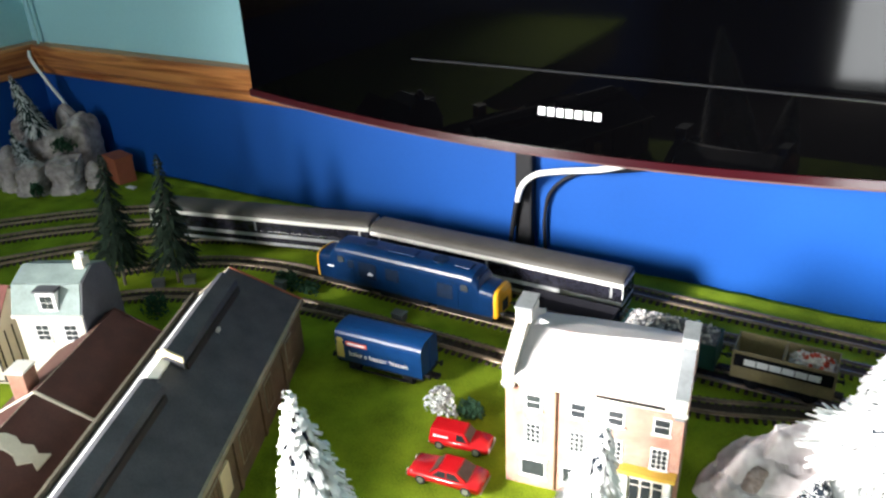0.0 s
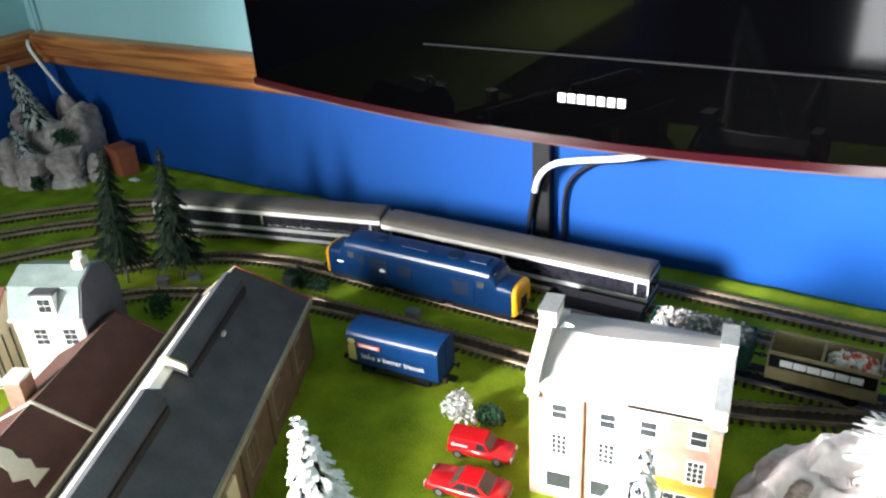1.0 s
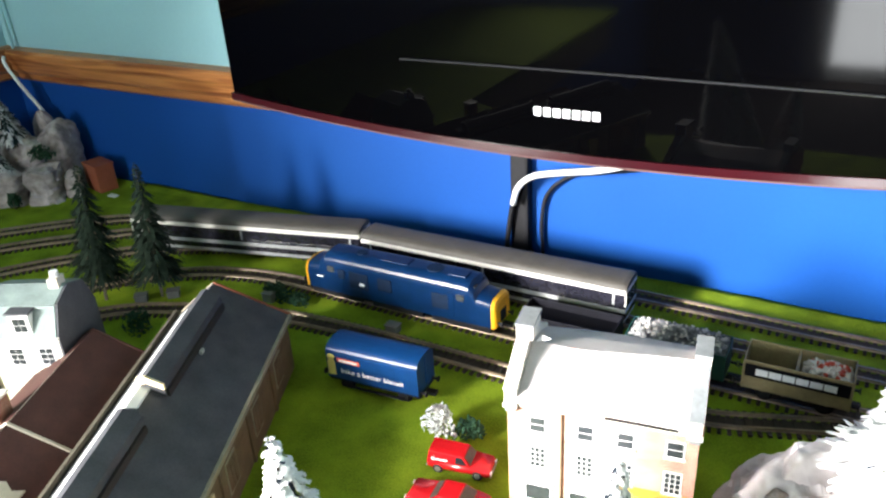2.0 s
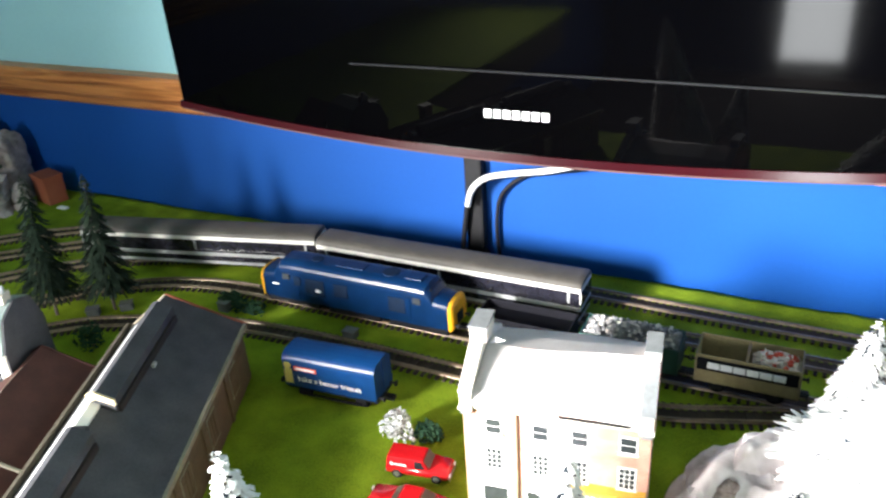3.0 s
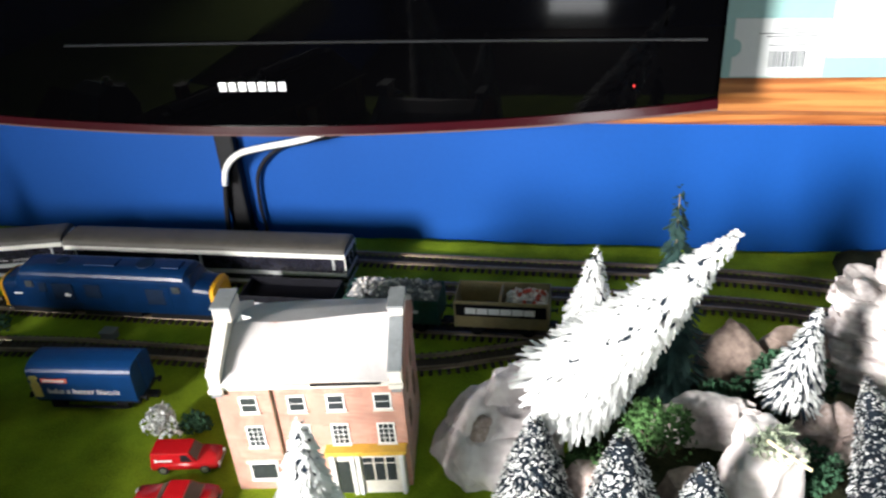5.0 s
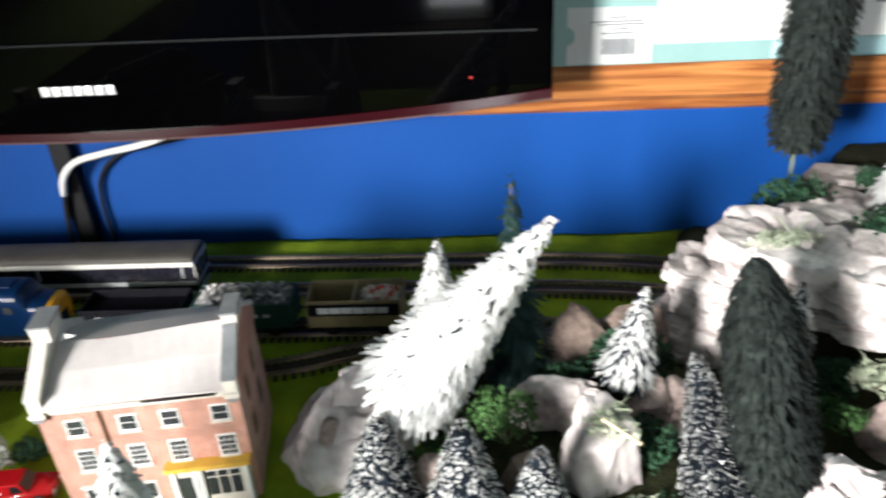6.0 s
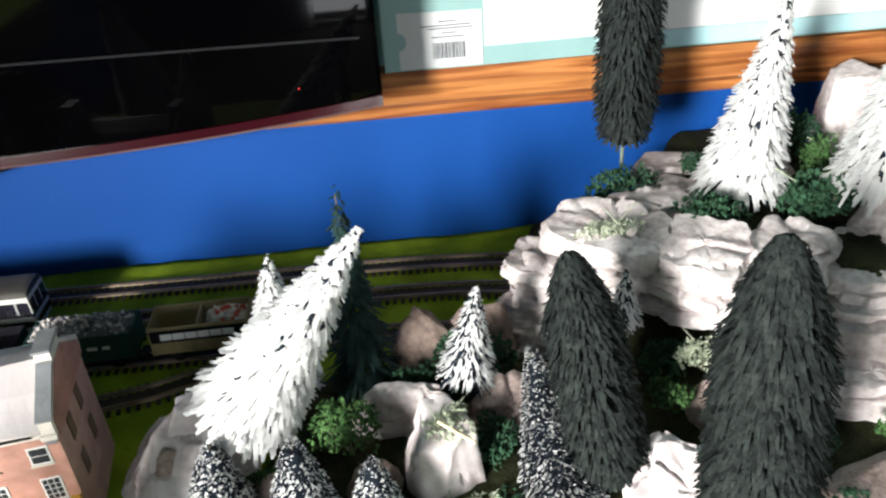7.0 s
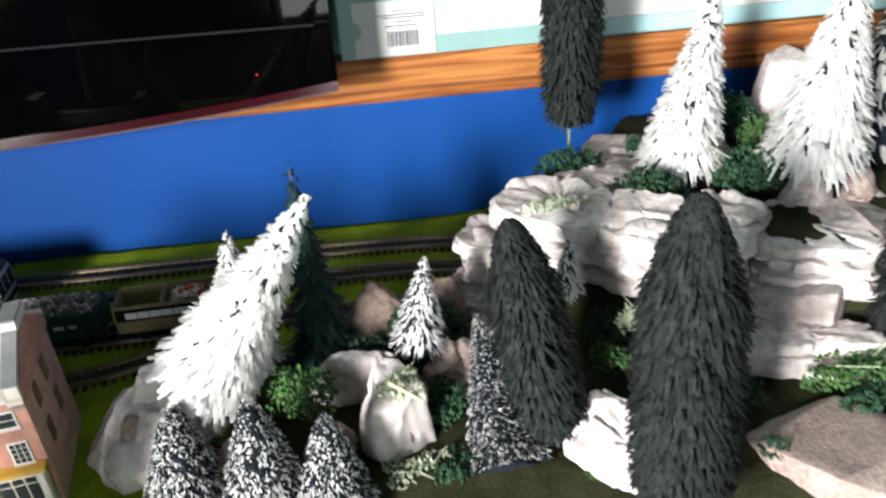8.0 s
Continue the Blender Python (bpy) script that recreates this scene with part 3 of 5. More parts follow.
        for d in (-0.024, 0, 0.024):
            wheelset(o, x + d, 0.0068)


locomotive()


def wagon(x, length, paint, label, height=0.030):
    o = thing("goods_wagon", pose(x, 0.546, 0.0052), label, "wagon", "goods wagons behind the locomotive")
    h, w, z0 = length / 2, 0.0165, 0.012
    part("floor", box(-h, h, -w, w, z0, z0 + 0.0015), paint, o)
    t = 0.0011
    for y in (-1, 1):
        part("side", box(-h, h, min(y * w, y * (w - t)), max(y * w, y * (w - t)), z0 + 0.0015, z0 + height, 0.0003), paint, o)
    for e in (-1, 1):
        part("end", box(min(e * h, e * (h - t)), max(e * h, e * (h - t)), -w + t, w - t, z0 + 0.0015, z0 + height - 0.0002), paint, o)
        buffers(o, e * h, e)
        part("coupling", box(min(e * h, e * (h + 0.007)), max(e * h, e * (h + 0.007)), -0.0025, 0.0025, 0.007, 0.0095), MATT_BLACK, o)
    k = int(length / 0.014)
    for i in range(k + 1):
        px = -h + 0.0012 + (length - 0.0024) * i / k
        part("rib", box(px - 0.0008, px + 0.0008, -w - 0.0009, -w, z0, z0 + height - 0.001), paint, o)
    bm = cuboid(bmesh.new(), -h, h, -0.0125, -0.010, 0.0085, z0)
    cuboid(bm, -h, h, 0.010, 0.0125, 0.0085, z0)
    for d in (-1, 1):
        for y in (-1, 1):
            cuboid(bm, d * h * 0.55 - 0.004, d * h * 0.55 + 0.004, min(y * 0.0108, y * 0.0128), max(y * 0.0108, y * 0.0128), 0.003, 0.0087)
    part("chassis", bm, MATT_BLACK, o)
    part("brake_lever", box(-0.012, 0.020, -0.0142, -0.0134, 0.0055, 0.0068), MATT_BLACK, o)
    for d in (-1, 1):
        wheelset(o, d * h * 0.55)
    return o, h, w, z0


def rubble(parent, x0, x1, y0, y1, z, top, n, size, material, name, seed, label=""):
    """A heap of small angular stones."""
    rnd = random.Random(seed)
    verts, faces = [], []
    for _ in range(n):
        u, v = rnd.uniform(-1, 1), rnd.uniform(-1, 1)
        c = Vector(((x0 + x1) / 2 + u * (x1 - x0) / 2, (y0 + y1) / 2 + v * (y1 - y0) / 2, z + (top - z) * (1 - 0.6 * max(abs(u), abs(v)) ** 2) * rnd.uniform(0.65, 1)))
        s = size * rnd.uniform(0.6, 1.3)
        q = Euler((rnd.uniform(0, 6), rnd.uniform(0, 6), rnd.uniform(0, 6))).to_matrix()
        k = len(verts)
        for p in ((1, 0, 0), (-1, 0, 0), (0, 1, 0), (0, -1, 0), (0, 0, 0.8), (0, 0, -0.8)):
            verts.append(c + q @ Vector(p) * s * rnd.uniform(0.7, 1.2))
        faces += [(k + a, k + b, k + d) for a, b, d in ((0, 2, 4), (2, 1, 4), (1, 3, 4), (3, 0, 4), (2, 0, 5), (1, 2, 5), (3, 1, 5), (0, 3, 5))]
    return tagged(raw(name, verts, faces, material, parent, label), kind="stuff")


o, h, w, z0 = wagon(-0.262, 0.088, WAGON_BLACK, "black open goods wagon with white side marks", 0.021)
for a, b in ((-0.030, -0.024), (-0.022, -0.016), (-0.008, -0.003), (0.000, 0.006), (0.014, 0.020), (0.022, 0.034)):
    part("text_bar", box(a, b, -w - 0.0015, -w - 0.0010, z0 + 0.012, z0 + 0.015), PRINT_WHITE, o)
part("cover", box(-h + 0.0012, h - 0.0012, -w + 0.0012, w - 0.0012, z0 + 0.011, z0 + 0.013), WAGON_BLACK, o)
o, h, w, z0 = wagon(-0.166, 0.084, WAGON_GREEN, "dark green open wagon heaped with grey rubble", 0.024)
part("load_bed", box(-h + 0.0012, h - 0.0012, -w + 0.0012, w - 0.0012, z0 + 0.014, z0 + 0.020), RUBBLE, o)
rubble(o, -h + 0.004, h - 0.004, -w + 0.003, w - 0.003, z0 + 0.020, z0 + 0.032, 300, 0.0026, RUBBLE, "load", 3, "heap of grey rubble")
rubble(o, -h + 0.004, h - 0.004, -w + 0.003, w - 0.003, z0 + 0.022, z0 + 0.0325, 110, 0.0022, STONE_LIGHT, "pale_load", 13, "paler stones in the heap")
for a, b in ((-0.026, -0.020), (-0.018, -0.010), (0.006, 0.014), (0.018, 0.024)):
    part("text_bar", box(a, b, -w - 0.0015, -w - 0.0010, z0 + 0.012, z0 + 0.015), PRINT_WHITE, o)
o, h, w, z0 = wagon(-0.071, 0.080, KHAKI, "khaki open stone wagon with a black name panel", 0.026)
part("name_panel", box(-h + 0.002, h - 0.002, -w - 0.0017, -w - 0.0010, z0 + 0.0125, z0 + 0.0235), WAGON_BLACK, o, "black name panel")
for i in range(6):
    x, z = -0.0300 + i * 0.0099, z0 + 0.0150
    part("letter_block", prism([(x, z), (x + 0.0092, z), (x + 0.0094, z + 0.0058), (x + 0.0002, z + 0.0058)], "y", -w - 0.0022, -w - 0.0018), PRINT_WHITE, o, "plain white block")
part("partition", box(-0.002, 0.0, -w + 0.0012, w - 0.0012, z0 + 0.0016, z0 + 0.025), KHAKI, o)
rubble(o, 0.004, h - 0.003, -w + 0.003, w - 0.003, z0 + 0.012, z0 + 0.027, 120, 0.0034, STONE_LIGHT, "load", 5, "heap of pale and red stones")
rubble(o, 0.008, h - 0.006, -w + 0.004, w - 0.006, z0 + 0.016, z0 + 0.0285, 26, 0.0032, STONE_RED, "load", 6)
part("heap_base", box(0.002, h - 0.0013, -w + 0.0013, w - 0.0013, z0 + 0.0016, z0 + 0.016), STONE_LIGHT, o)


def railcar(m, label, cab):
    o = thing("railcar", m, label, "railcar", "two-car diesel train")
    h, w = 0.148, 0.0178
    part("roof", loft([ring(x, w * k, 0.0405, 0.0415, t, 13) for x, k, t in ((-h, 1, 0.0475), (h - 0.004, 1, 0.0475), (h, 0.96, 0.0465))]), COACH_ROOF, o, "dark grey weathered roof")
    part("body_side", box(-h, h, -w, w, 0.0095, 0.0160, 0.0006), COACH_WINDOW, o)
    part("waist", box(-h, h, -w - 0.0002, w + 0.0002, 0.0160, 0.0205, 0.0004), COACH_GREY, o)
    part("waist_panel", box(-h, h, -w, w, 0.0205, 0.0235), COACH_WINDOW, o)
    part("skirt", box(-h + 0.001, h - 0.001, -w + 0.0008, w - 0.0008, 0.0055, 0.0095), COACH_GREY, o)
    part("window_band", box(-h + 0.0006, h - 0.0006, -w + 0.0008, w - 0.0008, 0.0235, 0.0355), COACH_WINDOW, o)
    part("upper_band", box(-h, h, -w, w, 0.0355, 0.0405, 0.0005), COACH_WHITE, o)
    for i in range(13):
        x = -h + 0.012 + i * (2 * h - 0.024) / 12
        for y in (-1, 1):
            part("pillar", box(x - 0.0011, x + 0.0011, min(y * (w - 0.0008), y * (w - 0.0001)), max(y * (w - 0.0008), y * (w - 0.0001)), 0.0235, 0.0355), COACH_WINDOW if i % 6 else COACH_GREY, o)
    e = h if cab else -h
    for y in (-0.0115, 0.0, 0.0115):
        part("end_window", box(e - 0.0006, e + 0.0006, y - 0.0045, y + 0.0045, 0.024, 0.0365), GLASS_DARK, o)
    part("end_frame", box(e - 0.0009, e + 0.0001, -w, w, 0.0235, 0.0365), COACH_WHITE, o)
    part("gangway", box(-h - 0.005 if cab else h, -h if cab else h + 0.005, -0.007, 0.007, 0.010, 0.040, 0.001), MATT_BLACK, o)
    for x in (-0.105, 0.105):
        part("bogie", box(x - 0.018, x + 0.018, -0.0145, 0.0145, 0.002, 0.0054), MATT_BLACK, o)
        for d in (-0.0125, 0.0125):
            wheelset(o, x + d)
    part("engine_box", box(-0.05, 0.05, -0.013, 0.013, 0.002, 0.0054), MATT_BLACK, o)


railcar(pose(-0.373, 0.610, 0.0052), "grey-roofed white railcar standing behind the blue locomotive", True)
railcar(pose(-0.6755, 0.583, 0.0052, 0, 0, 12.7), "trailing grey-roofed white railcar on the curve", False)


# ---- goods van body, cars ----
def goods_van():
    o = thing("goods_van", pose(-0.391, 0.4265, 0.0, 0, 0, 4), "blue covered goods van with a slogan, standing on the grass", "van wagon")
    h, w = 0.0440, 0.0160
    part("body", loft([ring(x, w, 0.0125, 0.0370, 0.0455, 13) for x in (-h, h)]), VAN_BLUE, o)
    for e in (-1, 1):
        part("end_rib", box(min(e * h, e * (h + 0.001)), max(e * h, e * (h + 0.001)), -0.001, 0.001, 0.013, 0.043), VAN_BLUE, o)
        buffers(o, e * h, e)
        part("coupling", box(min(e * h, e * (h + 0.009)), max(e * h, e * (h + 0.009)), -0.003, 0.003, 0.006, 0.009), MATT_BLACK, o)
        wheelset(o, e * 0.028)
    bm = cuboid(bmesh.new(), -h, h, -0.014, 0.014, 0.009, 0.0124)
    for e in (-1, 1):
        for y in (-1, 1):
            cuboid(bm, e * 0.028 - 0.005, e * 0.028 + 0.005, min(y * 0.0118, y * 0.0140), max(y * 0.0118, y * 0.0140), 0.003, 0.0092)
    part("chassis", bm, MATT_BLACK, o)
    part("step_board", box(-0.030, 0.030, -0.0172, -0.0145, 0.0055, 0.0065), MATT_BLACK, o)
    part("yellow_panel", prism([(-0.0425, 0.016), (-0.0350, 0.016), (-0.0350, 0.029), (-0.0365, 0.0325), (-0.0345, 0.0345), (-0.0365, 0.0370), (-0.0410, 0.0370), (-0.0425, 0.0345), (-0.0410, 0.0318), (-0.0425, 0.029)], "y", -w - 0.0010, -w - 0.0005), CREAM_YELLOW, o, "pale yellow printed figure panel")
    part("logo_panel", box(-0.0325, -0.0105, -w - 0.0009, -w - 0.0004, 0.0302, 0.0345), PRINT_RED, o, "red logo panel with a white bar")
    part("logo_bar", box(-0.0305, -0.0125, -w - 0.0013, -w - 0.0010, 0.0314, 0.0334), PRINT_WHITE, o)
    letters("bake a better biscuit", 0.0074, PRINT_WHITE, o, pose(-0.0300, -w - 0.0006, 0.0195, 90, 0, 0), "slogan", "white slogan lettering")


goods_van()


def road_car(m, label, outline, cabin, wheels, glass, width):
    """Side outline and cabin outline in x, z; the body is a bevelled prism with a narrower cabin on it."""
    o = thing("toy_car", m, label, "car", "red toy cars on the grass")
    hw = width / 2
    bm = prism(outline, "y", -hw, hw)
    bmesh.ops.bevel(bm, geom=list(bm.edges), offset=0.0011, segments=2, affect="EDGES")
    part("body", bm, CAR_RED, o, smooth=True)
    top = max(z for _, z in cabin)
    low = min(z for _, z in cabin)
    bm = bmesh.new()
    rings = []
    for s in (-1, -0.55, 0.55, 1):
        rings.append([bm.verts.new((x, s * hw * (0.94 - 0.14 * (z - low) / (top - low)), z + (0.0004 if abs(s) < 1 and z > low + 0.004 else 0))) for x, z in cabin])
    for a, b in zip(rings, rings[1:]):
        for i in range(len(a)):
            j = (i + 1) % len(a)
            bm.faces.new((a[i], a[j], b[j], b[i]))
    bm.faces.new(rings[0][::-1])
    bm.faces.new(rings[-1])
    bmesh.ops.bevel(bm, geom=[e for e in bm.edges], offset=0.0004, segments=1, affect="EDGES")
    part("cabin", bm, CAR_RED, o)
    for kind, quad in glass:
        if kind == "side":
            for s in (-1, 1):
                bm = bmesh.new()
                vs = [bm.verts.new((x, s * (hw * (0.94 - 0.14 * (z - low) / (top - low)) + 0.00035), z)) for x, z in quad]
                bm.faces.new(vs)
                bmesh.ops.solidify(bm, geom=list(bm.faces), thickness=0.0003)
                part("side_window", bm, GLASS_DARK, o)
        else:
            (xa, za), (xb, zb) = quad
            bm = bmesh.new()
            n = Vector((zb - za, 0, xa - xb)).normalized()
            if n.z < 0:
                n = -n
            ya, yb = hw * 0.80, hw * 0.70
            vs = [bm.verts.new(Vector(p) + n * 0.0006) for p in ((xa, -ya, za), (xa, ya, za), (xb, yb, zb), (xb, -yb, zb))]
            bm.faces.new(vs)
            bmesh.ops.solidify(bm, geom=list(bm.faces), thickness=0.0004)
            part("windscreen" if kind == "front" else "rear_window", bm, GLASS_TAN, o)
    for x in wheels:
        for s in (-1, 1):
            wheel = part("wheel", rod(bmesh.new(), (x, s * (hw - 0.0030), 0.0042), (x, s * (hw + 0.0002), 0.0042), 0.0042, 16), TYRE, o)
            part("hub", rod(bmesh.new(), (x, s * (hw + 0.0002), 0.0042), (x, s * (hw + 0.0007), 0.0042), 0.0025, 12), HUB, wheel)
    xs = [x for x, _ in outline]
    for x, d in ((min(xs), -1), (max(xs), 1)):
        part("bumper", box(min(x, x + d * 0.0009), max(x, x + d * 0.0009), -hw * 0.9, hw * 0.9, 0.0042, 0.0056, 0.0003), HUB, o)
        for s in (-1, 1):
            part("lamp", box(min(x, x + d * 0.0007), max(x, x + d * 0.0007), s * hw * 0.68 - 0.0016, s * hw * 0.68 + 0.0016, 0.0064, 0.0086, 0.0003), PRINT_WHITE if d == 1 else STONE_RED, o)
    return o


SALOON = [(-0.030, 0.0036), (0.030, 0.0036), (0.0305, 0.0085), (0.027, 0.0102), (0.012, 0.0108), (-0.020, 0.0112), (-0.0295, 0.0105), (-0.0305, 0.008)]
road_car(pose(-0.272, 0.3275, 0, 0, 0, 186) @ Matrix.Scale(0.97, 4), "red toy saloon car with tan windows parked on the grass", SALOON,
         [(0.0115, 0.0106), (0.0035, 0.0172), (-0.0105, 0.0174), (-0.0205, 0.0110)], (-0.019, 0.0185),
         [("side", [(0.0085, 0.0116), (0.0035, 0.0162), (-0.0025, 0.0165), (-0.0025, 0.0116)]), ("side", [(-0.0035, 0.0116), (-0.0035, 0.0165), (-0.0100, 0.0165), (-0.0150, 0.0116)]),
          ("front", ((0.0110, 0.0114), (0.0045, 0.0166))), ("rear", ((-0.0195, 0.0120), (-0.0115, 0.0168)))], 0.0235)
VANLET = [(-0.0265, 0.0036), (0.0265, 0.0036), (0.0270, 0.0085), (0.024, 0.0106), (0.008, 0.0112), (-0.0265, 0.0112)]
mail = road_car(pose(-0.2815, 0.3665, 0, 0, 0, 9) @ Matrix.Scale(0.92, 4), "red toy delivery van with a white side mark on the grass", VANLET,
                [(0.0105, 0.0108), (0.0050, 0.0190), (-0.0250, 0.0196), (-0.0262, 0.0108)], (-0.017, 0.0165),
                [("side", [(0.0075, 0.0122), (0.0040, 0.0180), (-0.0015, 0.0182), (-0.0015, 0.0122)]), ("front", ((0.0102, 0.0118), (0.0056, 0.0184)))], 0.0215)
part("side_mark", box(-0.022, -0.0195, -0.0105, -0.0100, 0.0125, 0.0150), PRINT_WHITE, mail)
part("side_mark", box(-0.0185, -0.0085, -0.0105, -0.0100, 0.0130, 0.0143), PRINT_WHITE, mail)


# ---- buildings ----
def sash(parent, x, z, w, h, y, cols, rows, sill=True):
    """A white framed window on a wall that faces -y: frame, panes and sill."""
    f = part("window", box(x - w / 2, x + w / 2, y - 0.0007, y, z, z + h), PRINT_WHITE, parent)
    b = 0.0011
    pw, ph = (w - 2 * b - (cols - 1) * 0.0006) / cols, (h - 2 * b - (rows - 1) * 0.0008) / rows
    for i in range(cols):
        for j in range(rows):
            px, pz = x - w / 2 + b + i * (pw + 0.0006), z + b + j * (ph + 0.0008)
            part("pane", box(px, px + pw, y - 0.0010, y - 0.0006, pz, pz + ph), GLASS_DARK, f)
    if sill:
        part("sill", box(x - w / 2 - 0.0008, x + w / 2 + 0.0008, y - 0.0018, y, z - 0.0012, z), STONE_TRIM, f)


def town_house():
    o = thing("town_house", pose(-0.2335, 0.3480, 0, 0, 0, 8.5), "red brick card town house with pale roof and shop front", "house")
    W, D, E, R = 0.1215, 0.084, 0.0945, 0.1150
    part("wall", prism([(0, 0), (D, 0), (D, E), (D / 2, R - 0.003), (0, E)], "x", 0, W), BRICK, o)
    # bowed paper roof: the ridge sags towards the left end and the eaves curl up a little
    for ya, yb in ((-0.004, D / 2), (D + 0.004, D / 2)):
        rings = []
        for i in range(13):
            u = i / 12
            x = 0.0072 + u * (W - 0.0144)
            sag = 0.0045 * math.sin(math.pi * min(1, u * 1.15)) * (1 - u) + 0.003 * (1 - u)
            curl = 0.0016 * math.sin(math.pi * u)
            mid = (ya + yb) / 2
            zs = (E + 0.0006 + curl, (E + R) / 2 + 0.0022 - sag * 0.4, R + 0.0004 - sag)
            rings.append([(x, ya, zs[0]), (x, mid, zs[1]), (x, yb, zs[2]), (x, yb, zs[2] + 0.0014), (x, mid, zs[1] + 0.0014), (x, ya, zs[0] + 0.0014)])
        part("roof", loft(rings), ROOF_PALE, o, "bowed pale slate paper roof")
    for x0, x1 in ((-0.001, 0.0068), (W - 0.0068, W + 0.001)):
        left = x0 < 0.05
        part("parapet", prism([(-0.003, E - 0.004), (-0.003, E + 0.008), (D / 2 - 0.012, R + 0.005), (D / 2 + 0.012, R + 0.005), (D + 0.003, E + 0.006), (D + 0.003, E - 0.006)], "x", x0, x1), STONE_TRIM, o)
        part("coping", prism([(-0.0035, E + 0.0082), (D / 2 - 0.012, R + 0.0052), (D / 2 - 0.012, R + 0.0066), (-0.0035, E + 0.0096)], "x", x0 - 0.0006, x1 + 0.0006), STONE_TRIM if left else LEAD, o)
        part("corbel", box(x0 - 0.0008, x1 + 0.0008, -0.0048, -0.0031, E - 0.0046, E - 0.0012, 0.0003), STONE_TRIM, o)
        part("corbel_shadow", box(x0 + 0.0006, x1 - 0.0006, -0.0040, -0.0031, E - 0.0078, E - 0.0050), LEAD, o)
        up = R + (0.0160 if left else 0.0120)
        st = part("chimney", box(x0 - 0.0008, x1 + (0.0030 if left else 0.0008), D / 2 - 0.011, D / 2 + 0.011, R + 0.0051, up, 0.0004), STONE_TRIM, o)
        part("cap", box(x0 - 0.0016, x1 + (0.0038 if left else 0.0014), D / 2 - 0.012, D / 2 + 0.012, up, up + 0.0018, 0.0003), LEAD, st)
    for xa in (-0.0020, W + 0.0011):
        part("gable_facing", prism([(0.001, E - 0.0062), (0.001, E + 0.006), (D / 2 - 0.011, R + 0.003), (D / 2 + 0.011, R + 0.003), (D - 0.001, E + 0.004), (D - 0.001, E - 0.0062)], "x", xa, xa + 0.0009), BRICK, o)
    part("torn_flap", prism([(0.010, R + 0.0005), (0.021, R + 0.0040), (0.014, R + 0.0065)], "y", D / 2 - 0.004, D / 2 - 0.0034), PRINT_WHITE, o, "loose corner of white card")
    part("cornice", box(0.007, W - 0.007, -0.0022, 0.0, E - 0.0040, E - 0.0010), STONE_TRIM, o)
    part("gutter_gap", box(0.064, 0.109, -0.0034, -0.0023, E - 0.0016, E - 0.0004), MATT_BLACK, o)
    part("drainpipe", rod(bmesh.new(), (0.0365, -0.0012, 0.001), (0.0365, -0.0012, E - 0.005), 0.0008, 8), BRICK_BROWN, o)
    for x in (0.0205, 0.0520, 0.0775, 0.1080):
        sash(o, x, 0.0705, 0.0118, 0.0130, 0, 1, 2)
        sash(o, x, 0.0405, 0.0118, 0.0180, 0, 3, 4)
    sash(o, 0.0205, 0.0100, 0.0190, 0.0150, 0, 1, 1)
    sash(o, 0.0490, 0.0100, 0.0150, 0.0150, 0, 1, 1)
    part("lintel", box(0.0095, 0.0315, -0.0015, 0, 0.0254, 0.0272), STONE_TRIM, o)
    shop = part("shop_front", box(0.068, W - 0.003, -0.006, 0, 0, 0.0365, 0.0004), STONE_TRIM, o, "cream shop front with columns")
    part("fascia", box(0.066, W - 0.001, -0.0085, 0, 0.0367, 0.0400, 0.0004), SHOP_YELLOW, o, "yellow fascia over the shop front")
    for x in (0.0705, 0.0835, 0.0875, W - 0.0050):
        part("column", box(x - 0.0013, x + 0.0013, -0.0078, -0.006, 0, 0.0366), PRINT_WHITE, shop)
    part("shop_door", box(0.0725, 0.0815, -0.0066, -0.006, 0.001, 0.030), GLASS_DARK, shop)
    for i in range(3):
        px = 0.0905 + i * 0.0078
        part("pane", box(px, px + 0.0062, -0.0066, -0.006, 0.0125, 0.0275), GLASS_DARK, shop)
        part("fanlight", box(px, px + 0.0062, -0.0066, -0.006, 0.0290, 0.0330), GLASS_DARK, shop)
    for y, z in ((0.020, 0.066), (0.048, 0.066), (0.020, 0.036), (0.052, 0.036)):
        part("gable_window", box(W, W + 0.0007, y, y + 0.009, z, z + 0.017), BRICK_BROWN, o)


town_house()


